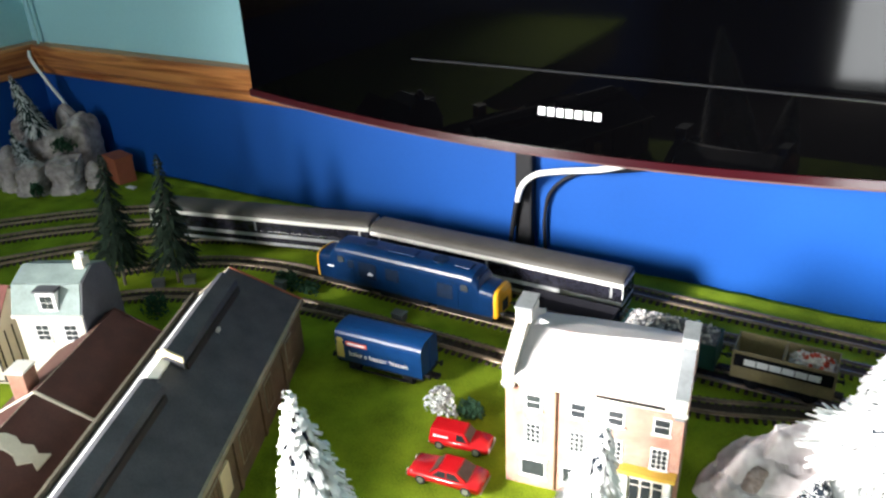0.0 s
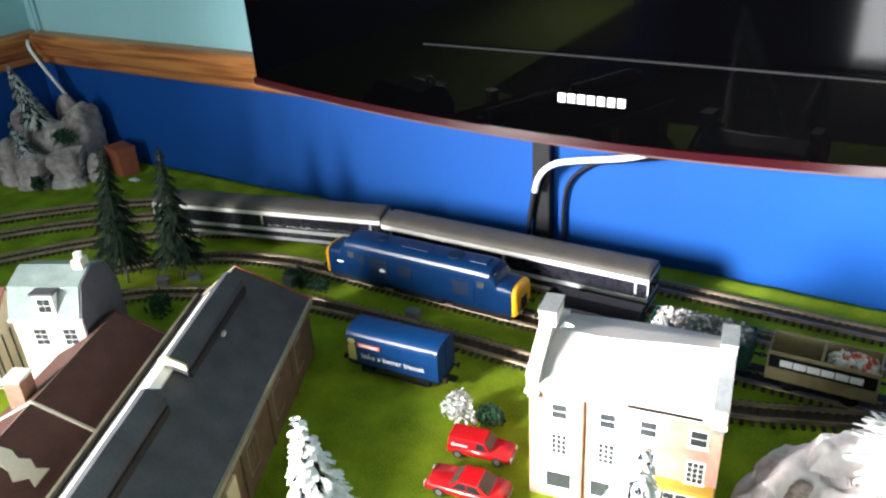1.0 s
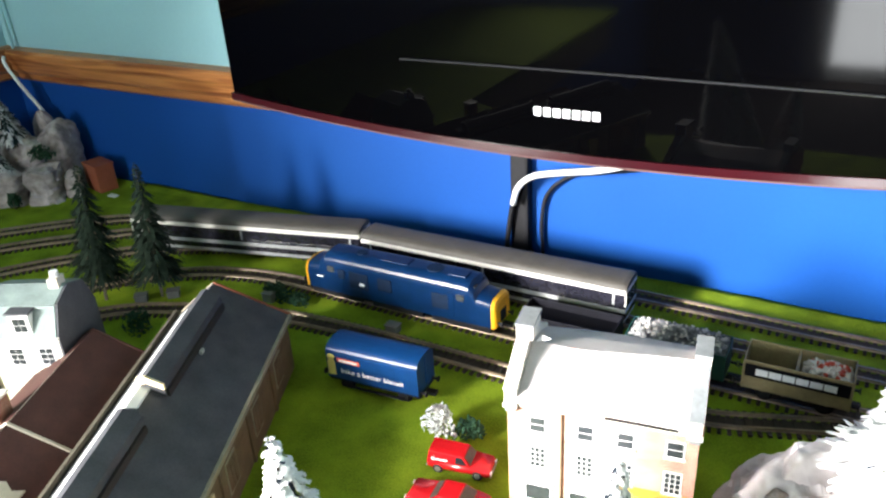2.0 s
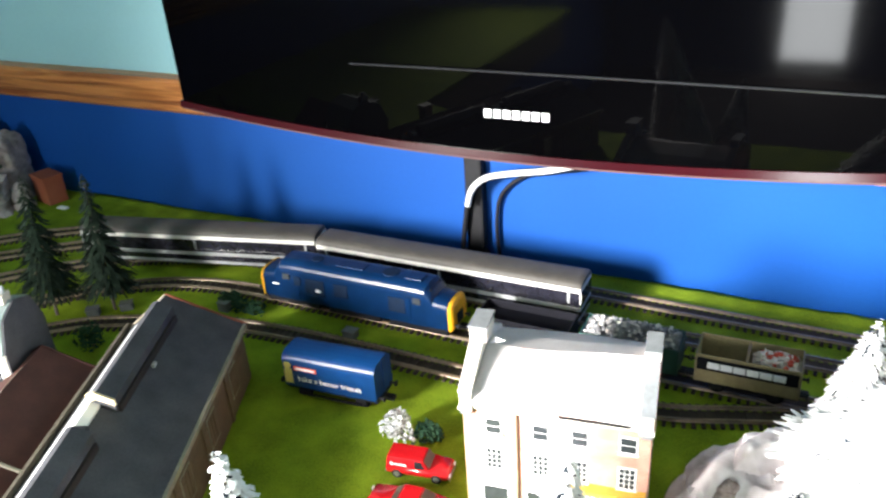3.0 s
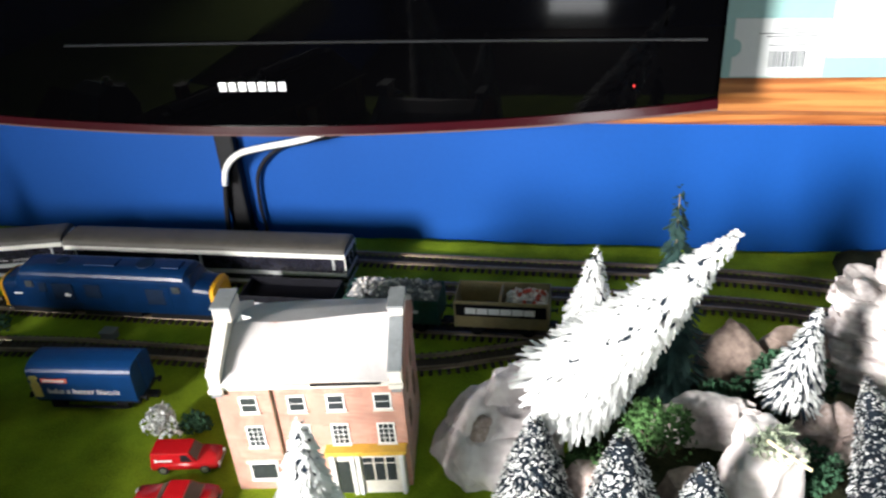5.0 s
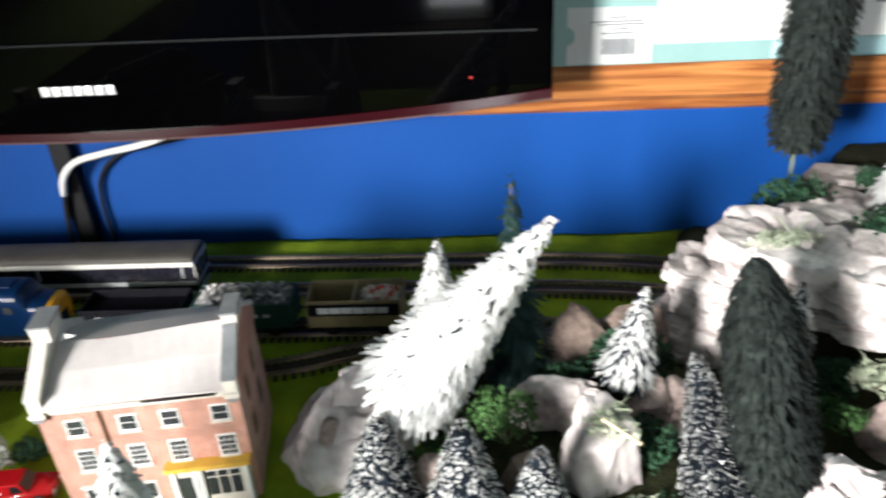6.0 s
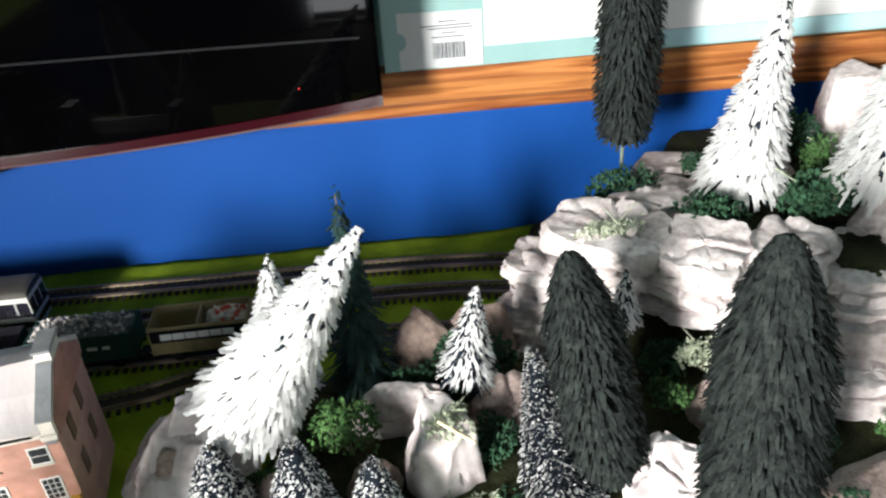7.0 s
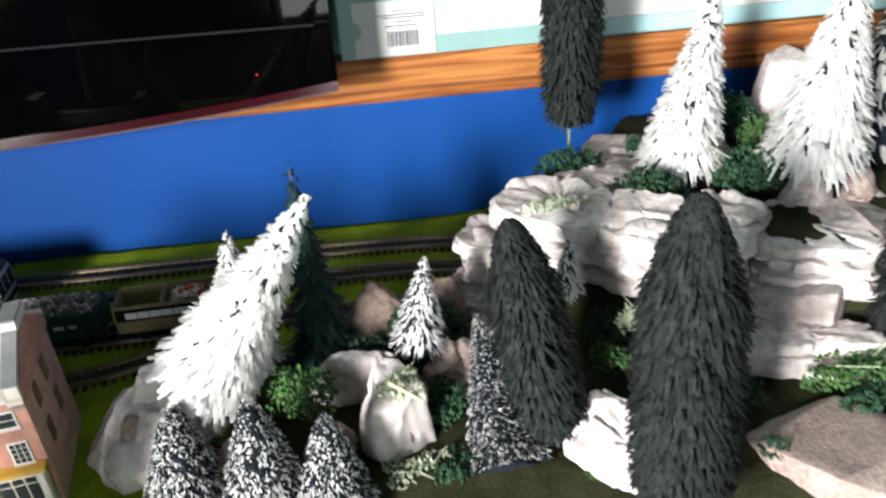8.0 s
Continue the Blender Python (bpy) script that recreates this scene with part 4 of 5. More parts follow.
def goods_shed():
    # local y runs along the ridge from the far gable towards the front
    o = thing("goods_shed", pose(-0.5400, 0.3955, 0, 0, 0, 24.2), "long brown brick goods shed with a slate roof", "shed")
    L, HR, HL, E, R = 0.33, 0.0615, 0.0370, 0.0540, 0.0865
    part("wall", prism([(-HL, 0), (HR, 0), (HR, E), (0, R - 0.002), (-HL, E)], "y", -L, -0.002), BRICK_BROWN, o)
    for s, H in ((1, HR), (-1, HL)):
        a = [(s * (H + 0.0018), E - 0.0006), (0, R), (0, R + 0.0018), (s * (H + 0.0018), E + 0.0012)]
        part("roof", prism(a, "y", -L - 0.004, 0.0), SLATE, o)
        part("eaves_board", box(min(s * (H + 0.0019), s * (H + 0.0044)), max(s * (H + 0.0019), s * (H + 0.0044)), -L - 0.004, 0.0, E - 0.0024, E + (0.0020 if s > 0 else 0.0070)), CARD_EDGE if s > 0 else TRUNK, o)
        part("bargeboard", prism([(s * (H + 0.004), E - 0.003), (0, R - 0.001), (0, R + 0.0028), (s * (H + 0.004), E + 0.0014)], "y", 0.0004, 0.0022), CARD_EDGE if s < 0 else TERRACOTTA, o)
    part("ridge_strip", prism([(-0.0280, R - 0.0238), (0, R + 0.0021), (0.006, R - 0.0006), (0.006, R + 0.0012), (0, R + 0.0040), (-0.0280, R - 0.0215)], "y", -L, -0.016), CARTON_WHITE, o, "white strip over the far slope")
    for y0, y1 in ((-0.150, -0.026), (-0.305, -0.185)):
        v = part("ridge_vent", prism([(0.0005, R + 0.0022), (0.0005, R + 0.0100), (0.005, R + 0.0112), (0.0165, R + 0.0050), (0.0165, R - 0.0070)], "y", y0, y1), SLATE, o, "raised slate ridge ventilator")
        # dark strip drawn in for the shadow along the ventilator's right foot
        part("vent_shade", box(0.0166, 0.0186, y0 + 0.002, y1 - 0.002, R - 0.0096, R - 0.0020), DARK_TIMBER, v, "dark strip standing for the shadow beside the ventilator")
        if y0 > -0.2:
            part("vent_end", prism([(-0.0016, R + 0.0042), (-0.0016, R + 0.0112), (0.005, R + 0.0124), (0.0178, R + 0.0056), (0.0178, R + 0.0010), (0.005, R + 0.0070)], "y", y0 - 0.0024, y0 - 0.0002), CREAM_CARD, v, "cream card end of the ventilator")
        else:
            part("step", box(0.0008, 0.0110, y1 + 0.0002, y1 + 0.0060, R - 0.0010, R + 0.0060), SLATE, v)
    part("loose_chip", box(0.0200, 0.0225, -0.094, -0.089, R - 0.0092, R - 0.0062, 0.0003), STONE_TRIM, o, "small pale chip beside the ventilator")
    for i in range(5):
        y = -0.045 - i * 0.062
        part("pilaster", box(HR, HR + 0.0016, y - 0.022, y - 0.017, 0, E - 0.004), BRICK_BROWN, o)
        part("window", box(HR, HR + 0.0008, y - 0.010, y + 0.010, 0.014, 0.042), CARD_EDGE, o)
        for k in range(3):
            part("pane", box(HR + 0.0006, HR + 0.0013, y - 0.0085 + k * 0.0060, y - 0.0035 + k * 0.0060, 0.016, 0.040), BRICK_BROWN, o)
    part("nameplate", box(HR, HR + 0.0020, -0.222, -0.205, 0.016, 0.042), CREAM_CARD, o, "cream card doorway")


goods_shed()


def low_shops():
    o = thing("low_building", pose(-0.6205, 0.3235, 0, 0, 0, 23), "low building with dark brown tiled roof and pink walls", "building")
    L, H, E, R = 0.30, 0.041, 0.036, 0.060
    part("wall", prism([(-H + 0.002, 0), (H - 0.002, 0), (H - 0.002, E), (0, R - 0.0015), (-H + 0.002, E)], "y", -L, -0.002), BRICK_PINK, o)
    for y0, y1 in ((-0.1245, 0.0), (-L, -0.1275)):
        for s in (1, -1):
            part("roof", prism([(s * (H + 0.002), E - 0.0015), (0, R), (0, R + 0.0016), (s * (H + 0.002), E + 0.0004)], "y", y0, y1), BROWN_ROOF, o)
    for y in (-0.1260,):
        part("verge", prism([(H + 0.003, E - 0.002), (0, R - 0.001), (-H - 0.003, E - 0.002), (-H - 0.003, E + 0.0014), (0, R + 0.0032), (H + 0.003, E + 0.0014)], "y", y - 0.0012, y + 0.0010), CREAM_WALL, o, "pale parting strip on the roof")
    part("far_verge", prism([(H + 0.003, E - 0.002), (0, R - 0.001), (-H - 0.003, E - 0.002), (-H - 0.003, E + 0.0012), (0, R + 0.0026), (H + 0.003, E + 0.0012)], "y", 0.0003, 0.0018), BROWN_ROOF, o)
    part("ridge_edge", prism([(-0.0022, R - 0.0005), (0, R + 0.0022), (0, R + 0.0012)], "y", -L, -0.03), CREAM_WALL, o)
    st = part("chimney", box(-0.026, -0.012, -0.118, -0.102, 0.030, 0.072, 0.0006), BRICK_PINK, o, "pink brick chimney stack")
    part("cap", box(-0.027, -0.011, -0.119, -0.101, 0.0722, 0.0742), STONE_TRIM, st)
    # ragged pale card left where the next roof meets
    rnd = random.Random(8)
    pts = [(0.036 - 0.072 * i / 12, -0.170 - rnd.uniform(0, 0.006)) for i in range(13)] + [(-0.036 + 0.072 * i / 12, -0.184 - rnd.uniform(0, 0.008)) for i in range(13)]
    bm = prism(pts, "z", 0.0, 0.0012)
    for v in bm.verts:
        v.co.z += R + 0.0022 - abs(v.co.x) * (R - E) / H
    part("torn_card", bm, CREAM_WALL, o, "ragged pale card patch across the roof")


low_shops()


def cottage():
    o = thing("cottage", pose(-0.676, 0.2645, 0, 0, 0, 25), "cream cottage with grey-green mansard roof and a dormer", "cottage")
    W, D, E = 0.062, 0.066, 0.073
    gable = [(0, E), (0.011, 0.098), (D / 2, 0.106), (D - 0.011, 0.098), (D, E)]
    part("wall", prism([(0, 0), (D, 0)] + gable[::-1], "x", 0, W), CREAM_WALL, o)
    part("gable_board", prism([(0, 0.03), (D, 0.03)] + [(y, z + 0.001) for y, z in gable[::-1]], "x", W + 0.0003, W + 0.0018), SLATE, o, "dark gable end")
    for (ya, za), (yb, zb) in zip(gable, gable[1:]):
        n = Vector((-(zb - za), yb - ya)).normalized() * 0.0014
        part("roof", prism([(ya, za), (yb, zb), (yb + n.x, zb + n.y), (ya + n.x, za + n.y)], "x", -0.002, W), SLATE_GREEN, o)
    part("eave_board", box(-0.002, W + 0.002, -0.003, 0.0, E - 0.002, E + 0.0006), STONE_TRIM, o)
    d = part("dormer", box(0.0255, 0.0425, -0.0005, 0.020, 0.0775, 0.0960), PRINT_WHITE, o, "white dormer with a dark flat roof")
    part("dormer_roof", box(0.0235, 0.0445, -0.002, 0.020, 0.0961, 0.0981, 0.0003), SLATE, d)
    for i in range(2):
        for j in range(2):
            part("pane", box(0.0285 + i * 0.0058, 0.0335 + i * 0.0058, -0.0011, -0.0004, 0.0800 + j * 0.0066, 0.0857 + j * 0.0066), GLASS_DARK, d)
    for x in (0.0225, 0.0490):
        sash(o, x, 0.0465, 0.0135, 0.0175, 0, 2, 3)
        sash(o, x, 0.0085, 0.0135, 0.0175, 0, 2, 3)
    st = part("chimney", box(W - 0.012, W - 0.003, D / 2 - 0.006, D / 2 + 0.006, 0.100, 0.114, 0.0004), CREAM_WALL, o)
    part("pot", rod(bmesh.new(), (W - 0.0075, D / 2, 0.114), (W - 0.0075, D / 2, 0.119), 0.0036, 12), PRINT_WHITE, st)


cottage()


def timbered_house():
    o = thing("timbered_house", pose(-0.762, 0.222, 0, 0, 0, 25), "half-timbered house with a red-brown tiled roof", "house")
    W, D, E, R = 0.070, 0.07, 0.050, 0.084
    part("wall", prism([(0, 0), (D, 0), (D, E), (D / 2, R - 0.001), (0, E)], "x", 0, W), CREAM_WALL, o)
    for a, b in ((-0.004, D / 2), (D + 0.004, D / 2)):
        part("roof", prism([(a, E - 0.002), (b, R), (b, R + 0.0016), (a, E)], "x", -0.003, W + 0.003), RED_ROOF, o)
    for i in range(9):
        x = 0.001 + i * (W - 0.003) / 8
        part("timber", box(x, x + 0.0014, -0.0008, 0, 0.002, E - 0.004), DARK_TIMBER, o)
    for z in (0.002, 0.024, 0.044):
        part("timber", box(0, W, -0.0009, 0.0001, z, z + 0.0014), DARK_TIMBER, o)
    for i in range(6):
        y = 0.003 + i * 0.0115
        part("timber", box(W, W + 0.0008, y, y + 0.0014, 0.002, E - 0.002), DARK_TIMBER, o)


timbered_house()


# ---- trees ----
def fir_mesh(rnd, height, radius, n, kind, fat):
    """Tufts of a bottle-brush tree standing at the origin. kind: cone, fleck, column or layered."""
    verts, faces = [], []
    for i in range(n):
        f = 1 - (rnd.random() * 0.985) ** 0.62
        if kind == "cone":
            r = radius * (1 - f) ** 0.85 + radius * 0.05
        elif kind == "fleck":
            r = radius * (1 - f) ** 0.75 + radius * 0.07
        elif kind == "column":
            f = rnd.random()
            r = radius * min(1.0, ((1 - f) * 2.7) ** 0.60 + 0.12) * min(1, 0.80 + f * 1.5)
        else:
            r = (radius * (1 - f) + radius * 0.13) * (0.42 + 0.58 * ((1 - f) * 10 % 1.0))
        z = height * (0.07 + 0.92 * f)
        a = rnd.uniform(0, math.tau)
        r *= rnd.uniform(0.66, 1.12) if kind == "column" else rnd.uniform(0.80, 1.14)
        out = Vector((math.cos(a), math.sin(a), 0))
        inner, fall = {"cone": (rnd.uniform(0.30, 0.6), 0.48), "fleck": (rnd.uniform(0.78, 0.94), 0.10), "column": (rnd.uniform(0.50, 0.74), 0.40), "layered": (rnd.uniform(0.2, 0.5), 0.42)}[kind]
        drop = r * fall * rnd.uniform(0.3, 1.5)
        tip = out * r + Vector((0, 0, z - drop * 0.55))
        root = out * r * inner + Vector((0, 0, z + drop * 0.55))
        side = out.cross(Vector((0, 0, 1))).normalized()
        tip += side * r * rnd.uniform(-0.14, 0.14)
        w = fat * rnd.uniform(0.7, 1.3)
        mid = root.lerp(tip, 0.68)
        up = (tip - root).cross(side).normalized()
        k = len(verts)
        verts += [root, mid + side * w, mid - side * w, mid + up * w * 0.8, tip + side * w * 0.5, tip - side * w * 0.5]
        faces += [(k, k + 1, k + 3), (k, k + 3, k + 2), (k, k + 2, k + 1), (k + 1, k + 4, k + 3), (k + 3, k + 4, k + 5), (k + 3, k + 5, k + 2), (k + 1, k + 2, k + 5, k + 4)]
    return verts, faces


def fir(base, tip, radius, label, kind="cone", leaf=None, snow=0.0, n=1100, fat=0.0016, seed=0, bare=0.0, trunk=None, group=""):
    base, tip = Vector(base), Vector(tip)
    height = (tip - base).length
    rnd = random.Random(seed)
    turn = (tip - base).to_track_quat("Z", "Y").to_matrix().to_4x4()
    o = thing("fir_tree", Matrix.Translation(base) @ turn, label, "tree", group)
    bm = bmesh.new()
    bmesh.ops.create_cone(bm, cap_ends=True, segments=9, radius1=max(0.0017, radius * 0.055), radius2=0.0006, depth=height * 0.96, matrix=Matrix.Translation((0, 0, height * 0.48 - 0.002)))
    part("trunk", bm, trunk or TRUNK, o)
    crown = height * (1 - bare)
    if kind == "cone" and leaf:
        core = bmesh.new()
        bmesh.ops.create_cone(core, cap_ends=True, segments=14, radius1=radius * 0.60, radius2=radius * 0.05, depth=crown * 0.86, matrix=Matrix.Translation((0, 0, height * bare + crown * 0.48)))
        part("inner_brush", core, leaf, o)
    if kind in ("column", "fleck"):
        core = bmesh.new()
        wide, narrow, deep = (0.52, 0.22, 0.80) if kind == "column" else (0.80, 0.144, 0.84)
        bmesh.ops.create_cone(core, cap_ends=True, segments=14, radius1=radius * wide, radius2=radius * narrow, depth=crown * deep, matrix=Matrix.Translation((0, 0, height * bare + crown * (0.06 + deep / 2))))
        part("inner_brush", core, FIR_NAVY if kind == "fleck" else FIR_GREY, o)
    for share, material, name, text in ((1 - snow, leaf, "crown", ""), (snow, SNOW, "snow_cover" if leaf else "crown", "white flocked needles" if leaf else "")):
        if share <= 0 or material is None:
            continue
        grow = 1.04 if (material is SNOW and leaf) else (0.86 if snow > 0.6 else 1.0)
        v, f = fir_mesh(rnd, crown, radius * grow, int(n * share), kind, fat)
        v = [p + Vector((0, 0, height * bare)) for p in v]
        raw(name, v, f, material, o, text)
    return o


SNOWY = "snow-white flocked fir tree"
fir((-0.218, 0.150, 0), (-0.252, 0.156, 0.206), 0.042, SNOWY + " on the grass beside the shed", snow=0.86, leaf=FIR_NAVY, n=4200, fat=0.0014, seed=1)
fir((-0.150, 0.268, 0), (-0.134, 0.262, 0.156), 0.032, SNOWY + " in front of the brick house", snow=0.88, leaf=FIR_NAVY, n=2800, fat=0.0011, seed=2)
fir((-0.038, 0.416, 0.020), (0.080, 0.369, 0.208), 0.034, "large snow-white flocked fir leaning over the boulders", snow=0.82, leaf=FIR_NAVY, n=2300, fat=0.0018, seed=3, bare=0.16)
fir((-0.004, 0.478, 0.0), (0.006, 0.477, 0.133), 0.030, SNOWY + " beside the goods line", snow=0.75, leaf=FIR_NAVY, n=2000, fat=0.0013, seed=4)
fir((0.062, 0.470, 0.0), (0.058, 0.478, 0.182), 0.030, "slim blue-green fir tree behind the white firs", kind="layered", leaf=FIR_BLUE, n=1400, fat=0.0014, seed=5)
fir((0.134, 0.428, 0.042), (0.145, 0.434, 0.119), 0.020, SNOWY + " on the ravine rock", snow=0.58, leaf=FIR_NAVY, n=1300, fat=0.0010, seed=6)
for i, (b, t, r) in enumerate((((-0.030, 0.350, 0.0), (-0.029, 0.366, 0.074), 0.024), ((0.026, 0.326, 0.0), (0.024, 0.344, 0.088), 0.027), ((0.070, 0.314, 0.0), (0.069, 0.330, 0.080), 0.025))):
    fir(b, t, r, "blue-black fir tree dusted with snow flock", kind="fleck", snow=0.30, leaf=FIR_NAVY, n=6500, fat=0.00066, seed=10 + i, group="snow dusted firs before the rocks")
fir((0.184, 0.326, 0.0), (0.180, 0.432, 0.067), 0.025, "blue-black fir tree dusted with snow, tipped back against the rock", kind="fleck", snow=0.32, leaf=FIR_NAVY, n=7500, fat=0.00072, seed=14)
fir((0.251, 0.446, 0.060), (0.251, 0.449, 0.112), 0.013, "small snowy fir tree under the cliff", snow=0.7, leaf=FIR_NAVY, n=380, fat=0.0011, seed=16)
fir((0.219, 0.343, 0.004), (0.197, 0.399, 0.160), 0.0255, "tall grey-green bottle-brush fir leaning back", kind="column", leaf=FIR_GREY, n=5200, fat=0.0012, seed=17, bare=0.05, trunk=TRUNK_GREEN)
fir((0.272, 0.270, 0.004), (0.285, 0.318, 0.208), 0.0305, "tall broad grey-green bottle-brush fir", kind="column", leaf=FIR_GREY, n=7600, fat=0.0013, seed=18, bare=0.04, trunk=TRUNK_GREEN)
fir((0.297, 0.614, 0.094), (0.297, 0.614, 0.370), 0.0265, "dark bottle-brush fir on a bare stem above the cliff", kind="column", leaf=FIR_GREY, n=5600, fat=0.0012, seed=19, bare=0.075, trunk=TRUNK_GREEN)
fir((0.378, 0.560, 0.092), (0.398, 0.562, 0.262), 0.034, SNOWY + " on the upper ledge", snow=0.8, leaf=FIR_NAVY, n=2400, fat=0.0017, seed=20)
fir((0.468, 0.508, 0.092), (0.484, 0.517, 0.285), 0.039, "tall " + SNOWY + " on round stones", snow=0.8, leaf=FIR_NAVY, n=2600, fat=0.0019, seed=21, bare=0.09)
fir((0.550, 0.560, 0.090), (0.560, 0.570, 0.240), 0.034, "dark fir tree flecked with snow on the ledge", snow=0.4, leaf=FIR_NAVY, n=1100, fat=0.0018, seed=22)
fir((0.560, 0.465, 0.090), (0.565, 0.470, 0.170), 0.036, SNOWY + " low on the ledge", snow=1.0, n=900, fat=0.0022, seed=23)
fir((0.492, 0.385, 0.02), (0.497, 0.395, 0.165), 0.030, "dark grey-green fir beside the rock ledges", kind="column", leaf=FIR_GREY, n=2600, fat=0.0011, seed=24)
fir((-0.756, 0.434, 0), (-0.777, 0.457, 0.150), 0.034, "dark green fir tree between the tracks", kind="layered", leaf=FIR_DARK, n=1700, fat=0.0011, seed=30, bare=0.09, group="dark firs between the tracks")
fir((-0.703, 0.465, 0), (-0.722, 0.486, 0.148), 0.031, "dark green fir tree between the tracks", kind="layered", leaf=FIR_DARK, n=1600, fat=0.0011, seed=31, bare=0.09, group="dark firs between the tracks")
fir((-1.148, 0.622, 0.066), (-1.176, 0.618, 0.166), 0.023, "small snowy fir tree on the corner rocks", snow=0.5, leaf=FIR_BLUE, n=1100, fat=0.0011, seed=32)
fir((-1.126, 0.580, 0.036), (-1.156, 0.582, 0.092), 0.016, "small snowy fir tree on the lower corner rocks", snow=0.55, leaf=FIR_BLUE, n=800, fat=0.0010, seed=33)


# ---- rocks ----
def rock(cx, cy, rx, ry, turn, z0, z1, material, label, seed, strata=0, step=0.12, rough=0.12, taper=0.25, flat=0.5, power=3.0, lean=(0, 0), name="rock", parent=None, res=(40, 13, 8), tilt=(0, 0)):
    """A boulder or a layered crag: rings of a rounded block, set in and out by layer, roughened by noise, with an uneven top."""
    rnd = random.Random(seed)
    na, nz, nt = res
    off = Vector((seed * 3.1, seed * 1.7, seed * 0.9))
    shifts = [rnd.uniform(-step, step) for _ in range(strata + 1)]
    verts, faces = [], []
    h = z1 - z0

    def corner(a):
        c, s = abs(math.cos(a)), abs(math.sin(a))
        return (c ** power + s ** power) ** (-1 / power)
    for j in range(nz + nt):
        side = j < nz
        v = j / (nz - 1) if side else 1.0
        k = 1.0 if side else 1 - (j - nz + 1) / nt
        for i in range(na):
            a = math.tau * i / na
            wobble = 0.5 * noise.noise(Vector((math.cos(a) * 1.3, math.sin(a) * 1.3, v * 0.7)) + off)
            rad = corner(a) * (1 - taper * v ** 1.5) * (1 + rough * 2 * wobble)
            if strata:
                lv = v * strata + 0.6 * noise.noise(Vector((math.cos(a), math.sin(a), 0)) * 1.6 + off)
                q = lv - math.floor(lv)
                rad *= 1 + shifts[int(max(0, min(strata, math.floor(lv))))] - 0.13 * max(0, 1 - q * 6) - 0.06 * q
            x, y = math.cos(a) * rx * rad * k, math.sin(a) * ry * rad * k
            p = Vector((x, y, v * h))
            f = noise.noise(Vector((x * 55, y * 55, v * h * 55)) + off) * 0.0045 + noise.noise(Vector((x * 150, y * 150, v * h * 150)) - off) * 0.0018
            crack = max(0, 1 - abs(noise.noise(Vector((x * 26, y * 26, v * h * 42)) + off * 2)) * 9) * 0.0055 + max(0, 1 - abs(noise.noise(Vector((x * 70, y * 70, v * h * 120)) - off * 2)) * 6) * 0.0016
            p *= 1 + (f - crack) / max(0.02, p.length)
            dome = (1 - flat) * h * 0.35 * (1 - k * k) if not side else 0
            p.z = v * h + dome + (noise.noise(Vector((x * 24, y * 24, 3)) + off) * 0.16 * h + noise.noise(Vector((x * 90, y * 90, 7)) + off) * 0.0022 - crack * 0.7) * (v if side else 1)
            p.x += lean[0] * v
            p.y += lean[1] * v
            verts.append(p)
    for j in range(nz + nt - 1):
        for i in range(na):
            i2 = (i + 1) % na
            faces.append((j * na + i, j * na + i2, (j + 1) * na + i2, (j + 1) * na + i))
    ob = raw(name, verts, faces, material)
    for pl in ob.data.polygons:
        pl.use_smooth = True
    ob.data.set_sharp_from_angle(angle=radians(30))
    ob.matrix_basis = pose(cx, cy, z0, tilt[0], tilt[1], turn)
    if parent:
        ob.parent = parent
        return ob
    return tagged(ob, label, "rock")


def broken_rock(cx, cy, rx, ry, turn, z0, z1, material, label, seed, n=11, taper=0.25, tilt=(0, 0), lean=(0, 0), relief=1.0):
    """An angular broken stone: flat cleaved faces meeting at worn edges, with a fine rough relief."""
    rnd = random.Random(seed)
    h = z1 - z0
    bm = bmesh.new()
    for level, grow in ((-0.1, 1.04), (0.45, 1.0), (1.0, 1 - taper)):
        start = rnd.uniform(0, math.tau)
        for k in range(max(4, n // 2)):
            a = start + math.tau * (k + rnd.uniform(-0.3, 0.3)) / max(4, n // 2)
            r = grow * rnd.uniform(0.84, 1.10)
            v = level + rnd.uniform(-0.10, 0.10)
            bm.verts.new((math.cos(a) * rx * r + lean[0] * level, math.sin(a) * ry * r + lean[1] * level, h * v))
    hull = bmesh.ops.convex_hull(bm, input=bm.verts)
    bmesh.ops.delete(bm, geom=[v for v in bm.verts if not v.link_faces], context="VERTS")
    bmesh.ops.dissolve_limit(bm, angle_limit=radians(14), verts=bm.verts, edges=bm.edges)
    bmesh.ops.bevel(bm, geom=bm.edges, offset=0.0016, segments=2, profile=0.6, affect="EDGES", clamp_overlap=True)
    bmesh.ops.triangulate(bm, faces=bm.faces)
    for _ in range(3):
        long_edges = [e for e in bm.edges if e.calc_length() > 0.0042]
        if not long_edges:
            break
        bmesh.ops.subdivide_edges(bm, edges=long_edges, cuts=1)
        bmesh.ops.triangulate(bm, faces=[f for f in bm.faces if len(f.verts) > 3])
    bm.normal_update()
    off = Vector((seed * 2.3, seed * 1.1, seed * 0.7))
    for v in bm.verts:
        c = v.co
        d = noise.noise(c * 45 + off) * 0.0022 + noise.noise(c * 140 - off) * 0.0009
        d -= max(0, 1 - abs(noise.noise(Vector((c.x * 24, c.y * 24, c.z * 60)) + off)) * 10) * 0.0018
        v.co = c + v.normal * d * relief
    me = bpy.data.meshes.new("rock")
    bm.to_mesh(me)
    bm.free()
    for pl in me.polygons:
        pl.use_smooth = True
    me.set_sharp_from_angle(angle=radians(28))
    me.materials.append(material)
    ob = new("rock", me)
    ob.matrix_basis = pose(cx, cy, z0, tilt[0], tilt[1], turn)
    return tagged(ob, label, "rock")


